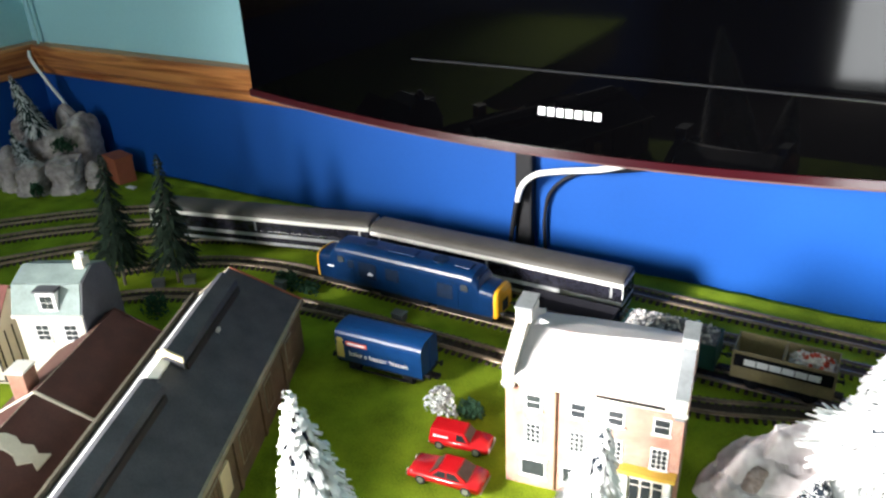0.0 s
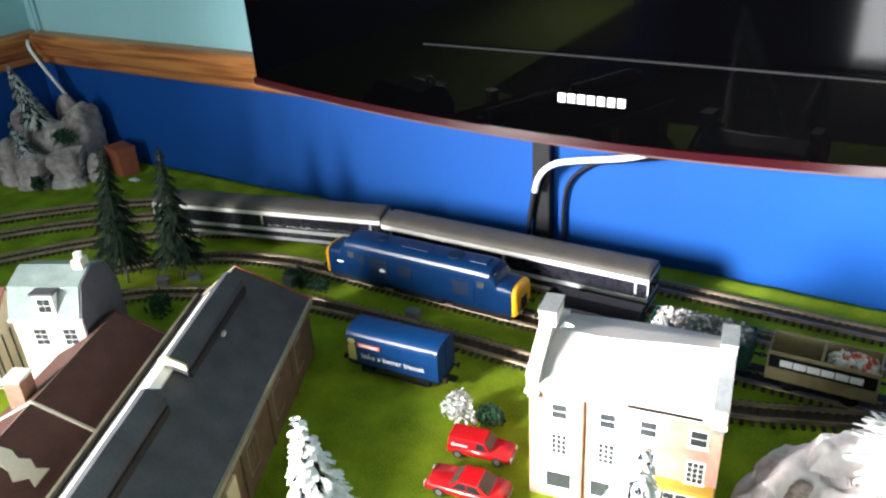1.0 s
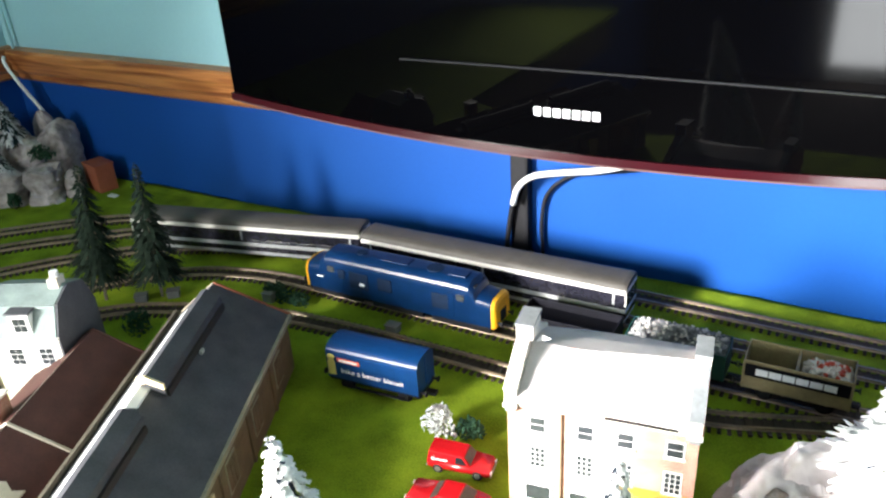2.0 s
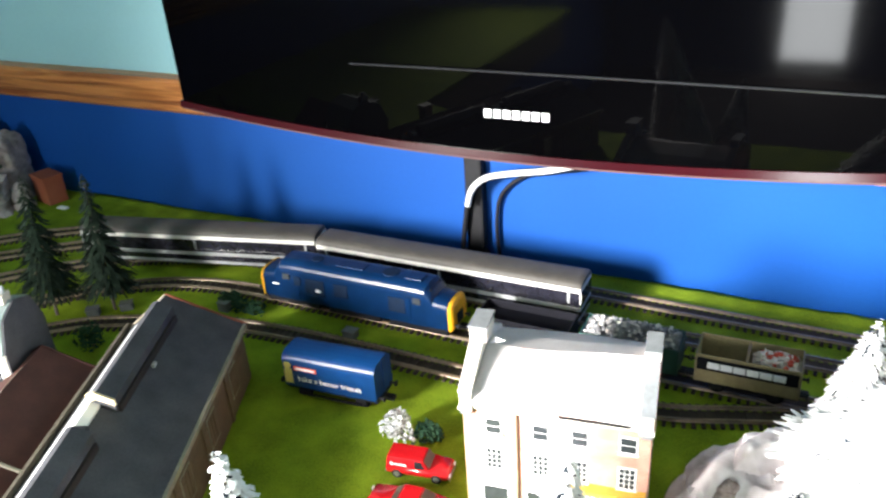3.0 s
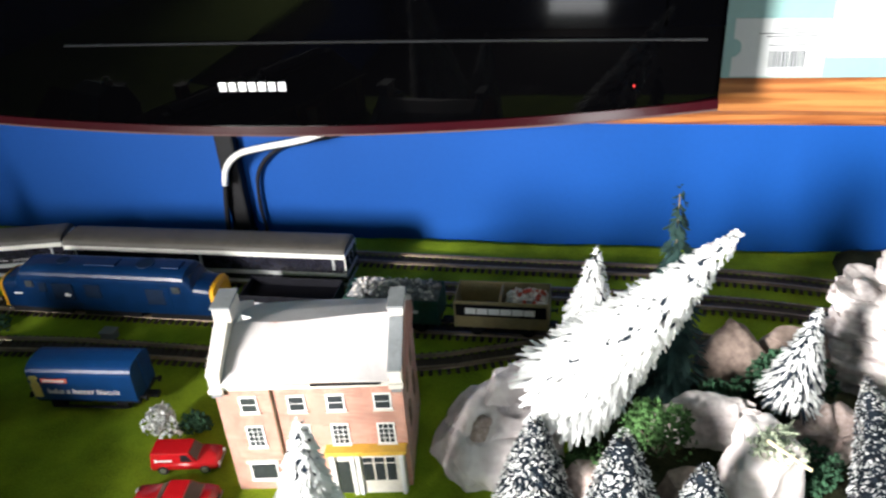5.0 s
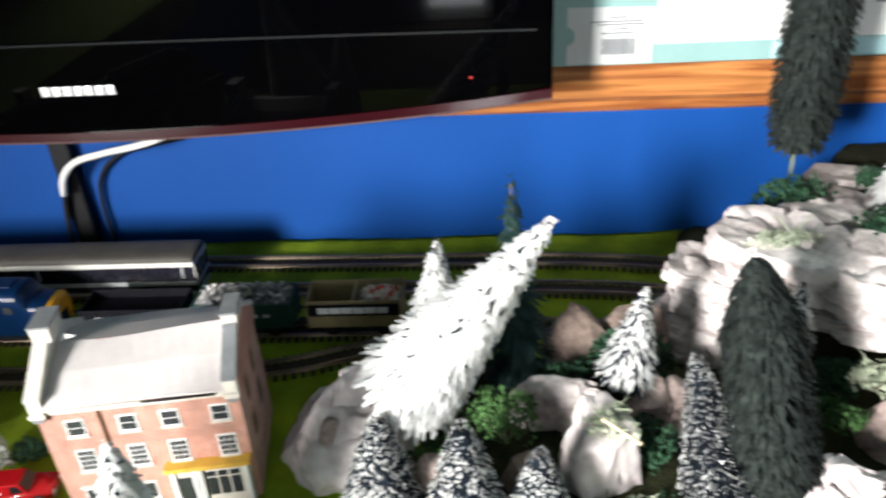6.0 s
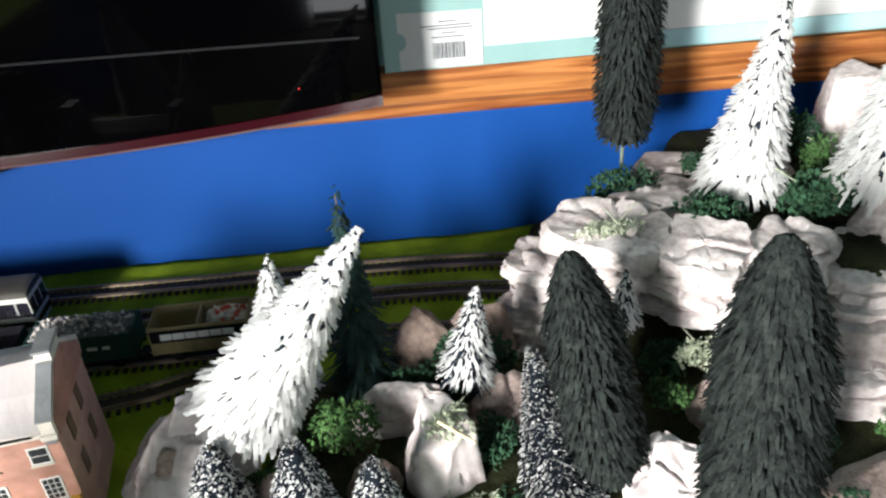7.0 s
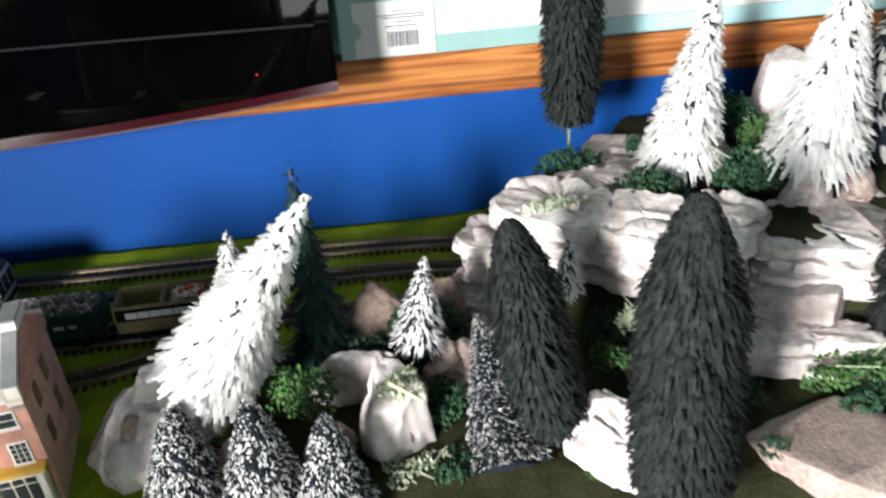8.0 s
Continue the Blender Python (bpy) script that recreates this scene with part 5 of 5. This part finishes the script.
# scatter-covered slope under the rocks, with the plateau behind
def rise(a, b, v):
    t = max(0.0, min(1.0, (v - a) / (b - a)))
    return t * t * (3 - 2 * t)


def hill():
    nx, ny = 150, 110
    xa, xb, ya, yb = -0.05, 0.95, 0.20, 0.698
    verts, faces = [], []
    for j in range(ny):
        for i in range(nx):
            x, y = xa + (xb - xa) * i / (nx - 1), ya + (yb - ya) * j / (ny - 1)
            bank = rise(-0.04, 0.03, x - 0.05 * noise.noise(Vector((y * 20, 0, 5)))) * rise(0.25, 0.31, y + 0.02 * noise.noise(Vector((x * 18, 3, 0)))) * (1 - rise(0.475, 0.505, y) * (1 - rise(0.22, 0.25, x)))
            z = -0.003 + bank * (0.012 + 0.010 * noise.noise(Vector((x * 16, y * 16, 0))))
            up = rise(0.245, 0.275, x - 0.62 * max(0, y - 0.53) + 0.01 * noise.noise(Vector((y * 30, 1, 1)))) * rise(0.455, 0.485, y + 0.35 * max(0, min(0.16, x - 0.31)) + 0.008 * noise.noise(Vector((x * 30, 2, 2))))
            z = z * (1 - up) + up * (0.092 + 0.006 * noise.noise(Vector((x * 14, y * 14, 9))))
            z += 0.0016 * noise.noise(Vector((x * 120, y * 120, 4))) * bank
            verts.append((x, y, z))
    for j in range(ny - 1):
        for i in range(nx - 1):
            k = j * nx + i
            faces.append((k, k + 1, k + nx + 1, k + nx))
    ob = raw("hillside", verts, faces, DIRT, smooth=True)
    tagged(ob, "dark brown and green scatter-covered model hillside and plateau", "hill", kind="structure")


hill()
CRAG = "cream layered crag of cast plaster rock"
broken_rock(-0.054, 0.404, 0.053, 0.044, 16, -0.002, 0.044, ROCK_LIGHT, "large cream boulder beside the grass", 43, 14, 0.34, lean=(0.008, 0.010), relief=2.2)
broken_rock(-0.046, 0.418, 0.036, 0.022, 38, 0.020, 0.060, ROCK_LIGHT, "cream upper block on the large boulder", 47, 10, 0.30, lean=(0.006, 0.004), relief=1.8)
rock(-0.066, 0.390, 0.010, 0.008, 20, 0.024, 0.041, ROCK_PINK, "small round stone set in the boulder", 36, taper=0.3, flat=0.1, power=2.2, res=(40, 14, 6))
broken_rock(-0.030, 0.438, 0.032, 0.019, 30, -0.002, 0.046, ROCK_PINK, "pinkish boulder behind the large one", 2, 11, 0.3)
broken_rock(0.012, 0.372, 0.027, 0.019, 5, 0.0, 0.024, ROCK_PINK, "low pinkish rock between the snow dusted firs", 3, 10, 0.3)
broken_rock(0.066, 0.366, 0.019, 0.017, 40, 0.002, 0.032, ROCK_BROWN, "rounded brown rock under the bush", 4, 12, 0.35)
broken_rock(0.114, 0.378, 0.026, 0.031, -38, 0.0, 0.054, ROCK_LIGHT, "square pale rock block with grass on top", 5, 10, 0.12)
rock(0.092, 0.428, 0.045, 0.014, -8, 0.004, 0.040, ROCK, "long pale rock ledge across the ravine", 6, taper=0.4, flat=0.4, strata=3)
rock(0.160, 0.424, 0.030, 0.016, 14, 0.004, 0.038, ROCK_PINK, "pinkish rock ledge across the ravine", 7, taper=0.35, flat=0.4, strata=3)
broken_rock(0.108, 0.486, 0.032, 0.016, -8, -0.002, 0.066, ROCK_BROWN, "pointed brown rock beside the goods line", 8, 10, 0.66)
broken_rock(0.150, 0.496, 0.038, 0.017, 4, -0.002, 0.050, ROCK_BROWN, "sloping brown rock beside the goods line", 9, 10, 0.4)


def crag(cx, cy, rx, ry, turn, z0, z1, beds, material, label, seed, tilt=(0, 0), step=0.19):
    """A crag of separate tilted beds, each a slab with its own outline."""
    o = thing("crag", pose(cx, cy, z0, tilt[0], tilt[1], turn), label, "crag")
    rnd = random.Random(seed)
    cuts = sorted([0, 1] + [(k + rnd.uniform(-0.25, 0.25)) / beds for k in range(1, beds)])
    h = z1 - z0
    for k, (a, b) in enumerate(zip(cuts, cuts[1:])):
        grow = 1 + rnd.uniform(-step, step)
        rock(rnd.uniform(-1, 1) * rx * 0.10, rnd.uniform(-1, 1) * ry * 0.10, rx * grow, ry * (1 + rnd.uniform(-step, step)), rnd.uniform(-7, 7), a * h - 0.0015, b * h + 0.0005, material, "", seed * 20 + k, 0,
             rough=0.10, taper=rnd.uniform(-0.02, 0.14), flat=1.0, power=rnd.uniform(4, 7), name="bed", parent=o, res=(72, 7, 7), tilt=(rnd.uniform(-2.5, 2.5), rnd.uniform(-2.5, 2.5)))


crag(0.206, 0.520, 0.034, 0.026, -24, 0.0, 0.078, 9, ROCK, CRAG + " at the tunnel end", 10, (0, 8))
crag(0.258, 0.514, 0.046, 0.034, -30, 0.052, 0.110, 8, ROCK, CRAG + " overhanging the ravine", 11, (4, 3))
crag(0.312, 0.476, 0.036, 0.032, -30, 0.056, 0.110, 7, ROCK, CRAG + " with dark cracks", 12, (6, 5))
crag(0.368, 0.474, 0.032, 0.036, -38, 0.030, 0.104, 8, ROCK, CRAG + " in tilted beds", 13, (4, 9))
crag(0.440, 0.460, 0.050, 0.040, -12, 0.020, 0.092, 7, ROCK, CRAG + " in wide flat beds", 14, (3, 4))
# same cream crag in the darker grey, so its colour holds the shade
crag(0.535, 0.450, 0.058, 0.046, -6, 0.0, 0.092, 5, ROCK_GREY, CRAG + " coloured grey for shade", 15, (2, 3))
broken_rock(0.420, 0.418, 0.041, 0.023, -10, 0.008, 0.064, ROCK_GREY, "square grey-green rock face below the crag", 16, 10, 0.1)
crag(0.412, 0.394, 0.062, 0.018, -16, 0.012, 0.040, 2, ROCK, "long pale rock shelf at the foot of the crag", 17, (3, 4))
broken_rock(0.404, 0.304, 0.074, 0.046, -18, -0.004, 0.020, ROCK_PINK, "flat pinkish rock slab", 18, 9, 0.06, tilt=(0, 5), relief=0.6)
broken_rock(0.492, 0.300, 0.050, 0.042, 20, -0.002, 0.027, ROCK, "flat pale rock slab", 19, 9, 0.08, relief=0.7)
crag(0.262, 0.338, 0.032, 0.026, -34, -0.004, 0.036, 8, ROCK_LIGHT, "low stepped pale rock in thin layers", 20, (24, 10), 0.16)
broken_rock(0.330, 0.398, 0.050, 0.031, -20, 0.000, 0.034, ROCK_PINK, "sloping pinkish rock in the ravine", 21, 10, 0.35)
broken_rock(0.322, 0.572, 0.040, 0.026, 24, 0.082, 0.100, ROCK_GREY, "flat grey slab on the plateau", 22, 9, 0.1)
broken_rock(0.342, 0.622, 0.046, 0.024, 12, 0.082, 0.104, ROCK_GREY, "long grey slab on the plateau", 23, 9, 0.12)
rock(0.300, 0.548, 0.040, 0.020, 10, 0.090, 0.106, ROCK, "flat pale slab at the cliff edge", 24, taper=0.15, flat=0.9, power=4)
broken_rock(0.518, 0.645, 0.038, 0.032, 24, 0.084, 0.162, ROCK, "tall cream rock in front of the wall", 52, 11, 0.12)
broken_rock(0.562, 0.640, 0.050, 0.034, -10, 0.084, 0.152, ROCK_PINK, "pinkish rock in front of the wall", 26, 11, 0.3)
rock(0.462, 0.494, 0.024, 0.018, 0, 0.084, 0.112, ROCK, "round cream stone on the ledge", 27, taper=0.4, flat=0.0, power=2.0, rough=0.05)
rock(0.502, 0.490, 0.019, 0.016, 30, 0.084, 0.110, ROCK_PINK, "round brown stone on the ledge", 28, taper=0.4, flat=0.0, power=2.0, rough=0.05)
rock(0.415, 0.590, 0.030, 0.020, 30, 0.088, 0.104, ROCK_PINK, "pinkish stone behind the bushes", 29, taper=0.3, flat=0.3)
rock(-1.102, 0.660, 0.026, 0.028, 10, 0, 0.086, ROCK_GREY, "tall grey rock in the corner", 31, strata=4, step=0.05, taper=0.10, flat=0.4, power=4)
rock(-1.148, 0.676, 0.026, 0.018, 0, 0, 0.086, ROCK_GREY, "round-topped grey rock behind the white flex", 32, taper=0.25, flat=0.3)
rock(-1.196, 0.640, 0.026, 0.030, 0, 0, 0.078, ROCK_GREY, "grey rock at the side wall", 37, strata=3, taper=0.15, flat=0.5)
rock(-1.140, 0.628, 0.038, 0.024, 12, 0, 0.070, ROCK_GREY, "grey ledge with moss in the corner", 33, strata=3, taper=0.12, flat=0.7, power=4)
rock(-1.080, 0.606, 0.024, 0.020, 30, 0, 0.050, ROCK_GREY, "low grey rock with dark hollows", 34, strata=3, step=0.14, taper=0.08, flat=0.7, power=4)
rock(-1.122, 0.578, 0.024, 0.018, 15, 0, 0.042, ROCK_GREY, "low grey rock under the small fir", 38, strata=2, step=0.14, taper=0.08, flat=0.6, power=4)
rock(-1.168, 0.578, 0.022, 0.022, 0, 0, 0.056, ROCK_GREY, "broken grey rock at the side wall", 35, strata=2, step=0.14, taper=0.15, flat=0.5, power=4)
rock(-1.056, 0.634, 0.014, 0.012, 20, 0, 0.030, ROCK_GREY, "small grey rock at the end of the outcrop", 39, taper=0.3, flat=0.3)
rock(-1.205, 0.560, 0.020, 0.024, 0, 0, 0.046, ROCK_GREY, "dark grey rock against the side wall", 40, strata=2, taper=0.2, flat=0.4)


# ---- clumps of foliage ----
def bush(x, y, z, rx, ry, h, material, label, seed, n=420, leaf=0.0026, branch=0):
    rnd = random.Random(seed)
    o = thing("bush", pose(x, y, z), label, "bush")
    verts, faces = [], []
    lobes = [(Vector((rnd.uniform(-0.55, 0.55) * rx, rnd.uniform(-0.55, 0.55) * ry, rnd.uniform(0.2, 0.6) * h)), rnd.uniform(0.38, 0.62)) for _ in range(7)]
    for _ in range(n):
        c, s = rnd.choice(lobes)
        a, b = rnd.uniform(0, math.tau), math.asin(rnd.uniform(-0.6, 1))
        q = Vector((math.cos(a) * math.cos(b) * rx, math.sin(a) * math.cos(b) * ry, math.sin(b) * h * 0.8)) * s * rnd.uniform(0.75, 1.12)
        p = c + q
        p.z = max(0.0004, p.z)
        e = Euler((rnd.uniform(0, 6), rnd.uniform(0, 6), rnd.uniform(0, 6))).to_matrix()
        w = leaf * rnd.uniform(0.6, 1.4)
        k = len(verts)
        verts += [p + e @ Vector(t) * w for t in ((1, 0, 0), (-0.4, 0.7, 0.1), (-0.4, -0.7, 0.1), (-0.1, 0, 0.6))]
        faces += [(k, k + 1, k + 3), (k + 1, k + 2, k + 3), (k + 2, k, k + 3), (k, k + 2, k + 1)]
    raw("foliage", verts, faces, material, o)
    bm = bmesh.new()
    for c, s in lobes[:4]:
        rod(bm, (0, 0, -0.002), c, 0.0006, 5)
    part("twigs", bm, TRUNK, o)
    if branch:
        for _ in range(branch):
            p = Vector((rnd.uniform(-0.5, 0.5) * rx, rnd.uniform(-0.5, 0.5) * ry, h * 0.8))
            part("dry_twig", rod(bmesh.new(), p, p + Vector((rnd.uniform(-1, 1), rnd.uniform(-1, 1), 0.3)).normalized() * rx * 0.7, 0.0005, 5), LEAF_PALE, o)


DARK = "dark green foam foliage clump"
bush(-0.311, 0.394, 0, 0.016, 0.014, 0.026, LEAF_FROST, "frosted pale green bush beside the red van", 1, 380, 0.0022)
bush(-0.292, 0.398, 0, 0.013, 0.012, 0.020, LEAF_DARK, "dark green bush behind the red van", 2, 300, 0.0022)
bush(-0.585, 0.516, 0, 0.013, 0.011, 0.017, LEAF_DARK, DARK + " between the tracks", 3, 300, 0.0024)
bush(-0.556, 0.513, 0, 0.020, 0.010, 0.012, LEAF_DARK, DARK + " between the tracks", 4, 320, 0.0024)
bush(-0.668, 0.402, 0, 0.012, 0.012, 0.030, LEAF_DARK, DARK + " behind the shed", 5, 300, 0.0024)
bush(0.052, 0.397, 0.016, 0.025, 0.022, 0.046, LEAF_MID, "round mid-green bush among the rocks", 6, 900, 0.0022)
bush(0.002, 0.385, 0.008, 0.022, 0.014, 0.024, LEAF_MID, "mid-green bush under the white fir", 7, 420, 0.0022)
bush(0.150, 0.462, 0.006, 0.036, 0.020, 0.062, LEAF_DARK, DARK + " in the dark ravine", 8, 900, 0.003)
bush(0.100, 0.450, 0.010, 0.020, 0.012, 0.034, LEAF_DARK, DARK + " by the pointed rock", 9, 420, 0.0026)
bush(0.112, 0.376, 0.050, 0.020, 0.018, 0.010, LEAF_PALE, "dry grassy tuft on the rock block", 10, 320, 0.0022, 3)
bush(0.120, 0.338, 0.004, 0.024, 0.014, 0.016, LEAF_PALE, "dry grassy tuft below the rock block", 11, 420, 0.0022, 4)
bush(0.262, 0.500, 0.104, 0.030, 0.014, 0.012, LEAF_PALE, "pale dry grass on the cliff edge", 12, 560, 0.0020, 3)
bush(0.288, 0.580, 0.092, 0.032, 0.020, 0.026, LEAF_DARK, DARK + " round the foot of the fir", 13, 520, 0.0028)
bush(0.346, 0.512, 0.096, 0.038, 0.022, 0.028, LEAF_DARK, DARK + " on the plateau", 14, 620, 0.0028)
bush(0.412, 0.522, 0.092, 0.042, 0.024, 0.038, LEAF_DARK, DARK + " on the plateau", 15, 1100, 0.0030, 2)
bush(0.365, 0.606, 0.096, 0.020, 0.014, 0.016, LEAF_DARK, DARK + " behind the slabs", 16, 320, 0.0026)
bush(0.450, 0.618, 0.090, 0.024, 0.018, 0.050, LEAF_DARK, DARK + " beside the tall rock", 17, 620, 0.0028)
bush(0.462, 0.585, 0.092, 0.018, 0.014, 0.034, LEAF_MID, "mid-green bush beside the tall rock", 18, 460, 0.0024, 2)
bush(0.285, 0.432, 0.022, 0.026, 0.018, 0.032, LEAF_DARK, DARK + " under the cliff", 19, 520, 0.0026)
bush(0.302, 0.425, 0.034, 0.022, 0.012, 0.022, LEAF_PALE, "pale dry grass under the cliff", 20, 420, 0.0020, 2)
bush(0.275, 0.404, 0.022, 0.020, 0.014, 0.020, LEAF_MID, "mid-green bush in the ravine", 21, 380, 0.0024)
bush(0.430, 0.362, 0.016, 0.044, 0.016, 0.020, LEAF_MID, "mid-green bush along the rock shelf", 22, 720, 0.0024, 2)
bush(0.440, 0.338, 0.014, 0.030, 0.016, 0.018, LEAF_DARK, DARK + " on the slab", 23, 480, 0.0026)
bush(0.350, 0.360, 0.014, 0.022, 0.016, 0.020, LEAF_DARK, DARK + " beside the broad fir", 24, 420, 0.0026)
bush(0.352, 0.306, 0.016, 0.012, 0.010, 0.010, LEAF_DARK, DARK + " on the flat slab", 25, 260, 0.0024)
bush(-1.110, 0.622, 0.052, 0.040, 0.014, 0.024, LEAF_DARK, DARK + " on the corner rocks", 26, 420, 0.003)
bush(-1.098, 0.562, 0.0, 0.014, 0.010, 0.026, LEAF_DARK, DARK + " at the foot of the corner rocks", 27, 300, 0.0028)

bush(0.158, 0.338, 0.004, 0.030, 0.016, 0.016, LEAF_DARK, DARK + " at the foot of the leaning firs", 28, 460, 0.0026)
bush(0.240, 0.318, 0.000, 0.022, 0.012, 0.010, LEAF_MID, "mid-green tuft at the foot of the firs", 29, 320, 0.0022)
bush(0.145, 0.392, 0.010, 0.016, 0.020, 0.022, LEAF_DARK, DARK + " in the ravine", 30, 420, 0.0026)

tagged(part("stick", rod(bmesh.new(), (0.110, 0.369, 0.0625), (0.131, 0.349, 0.0605), 0.0011, 7), CREAM_CARD), "short pale broken stick lying on the rock", "stick")


# ---- lineside bits ----
def relay_box(x, y, turn, w=0.013, d=0.010, h=0.0075):
    o = thing("point_motor", pose(x, y, 0, 0, 0, turn), "small grey lineside box beside the rails", "lineside box", "lineside boxes")
    part("case", box(-w / 2, w / 2, -d / 2, d / 2, 0, h, 0.0008), RELAY, o)
    part("lid", box(-w / 2 - 0.0006, w / 2 + 0.0006, -d / 2 - 0.0006, d / 2 + 0.0006, h, h + 0.0012, 0.0003), RELAY, o)


relay_box(-0.430, 0.507, 0)
relay_box(-0.716, 0.448, 40)
relay_box(-0.690, 0.470, 40)
relay_box(-0.584, 0.504, 0, 0.012, 0.008, 0.010)

crate = thing("terracotta_box", pose(-1.040, 0.668, 0, 0, 0, -14), "small terracotta-red box on the grass near the corner", "box")
part("body", box(-0.020, 0.020, -0.014, 0.014, 0, 0.038, 0.001), TERRACOTTA, crate)
part("lid", box(-0.021, 0.021, -0.015, 0.015, 0.0383, 0.0415, 0.0006), TERRACOTTA, crate)
tagged(part("card_scrap", box(-1.006, -0.990, 0.645, 0.653, 0.0004, 0.0024, 0.0003), PRINT_WHITE), "small white scrap lying on the grass", "scrap")
tagged(part("lane", prism([(-0.80, 0.130), (-0.62, 0.205), (-0.63, 0.228), (-0.81, 0.156)], "z", 0.0006, 0.0022), RELAY), "grey card lane in front of the cottages", "lane")
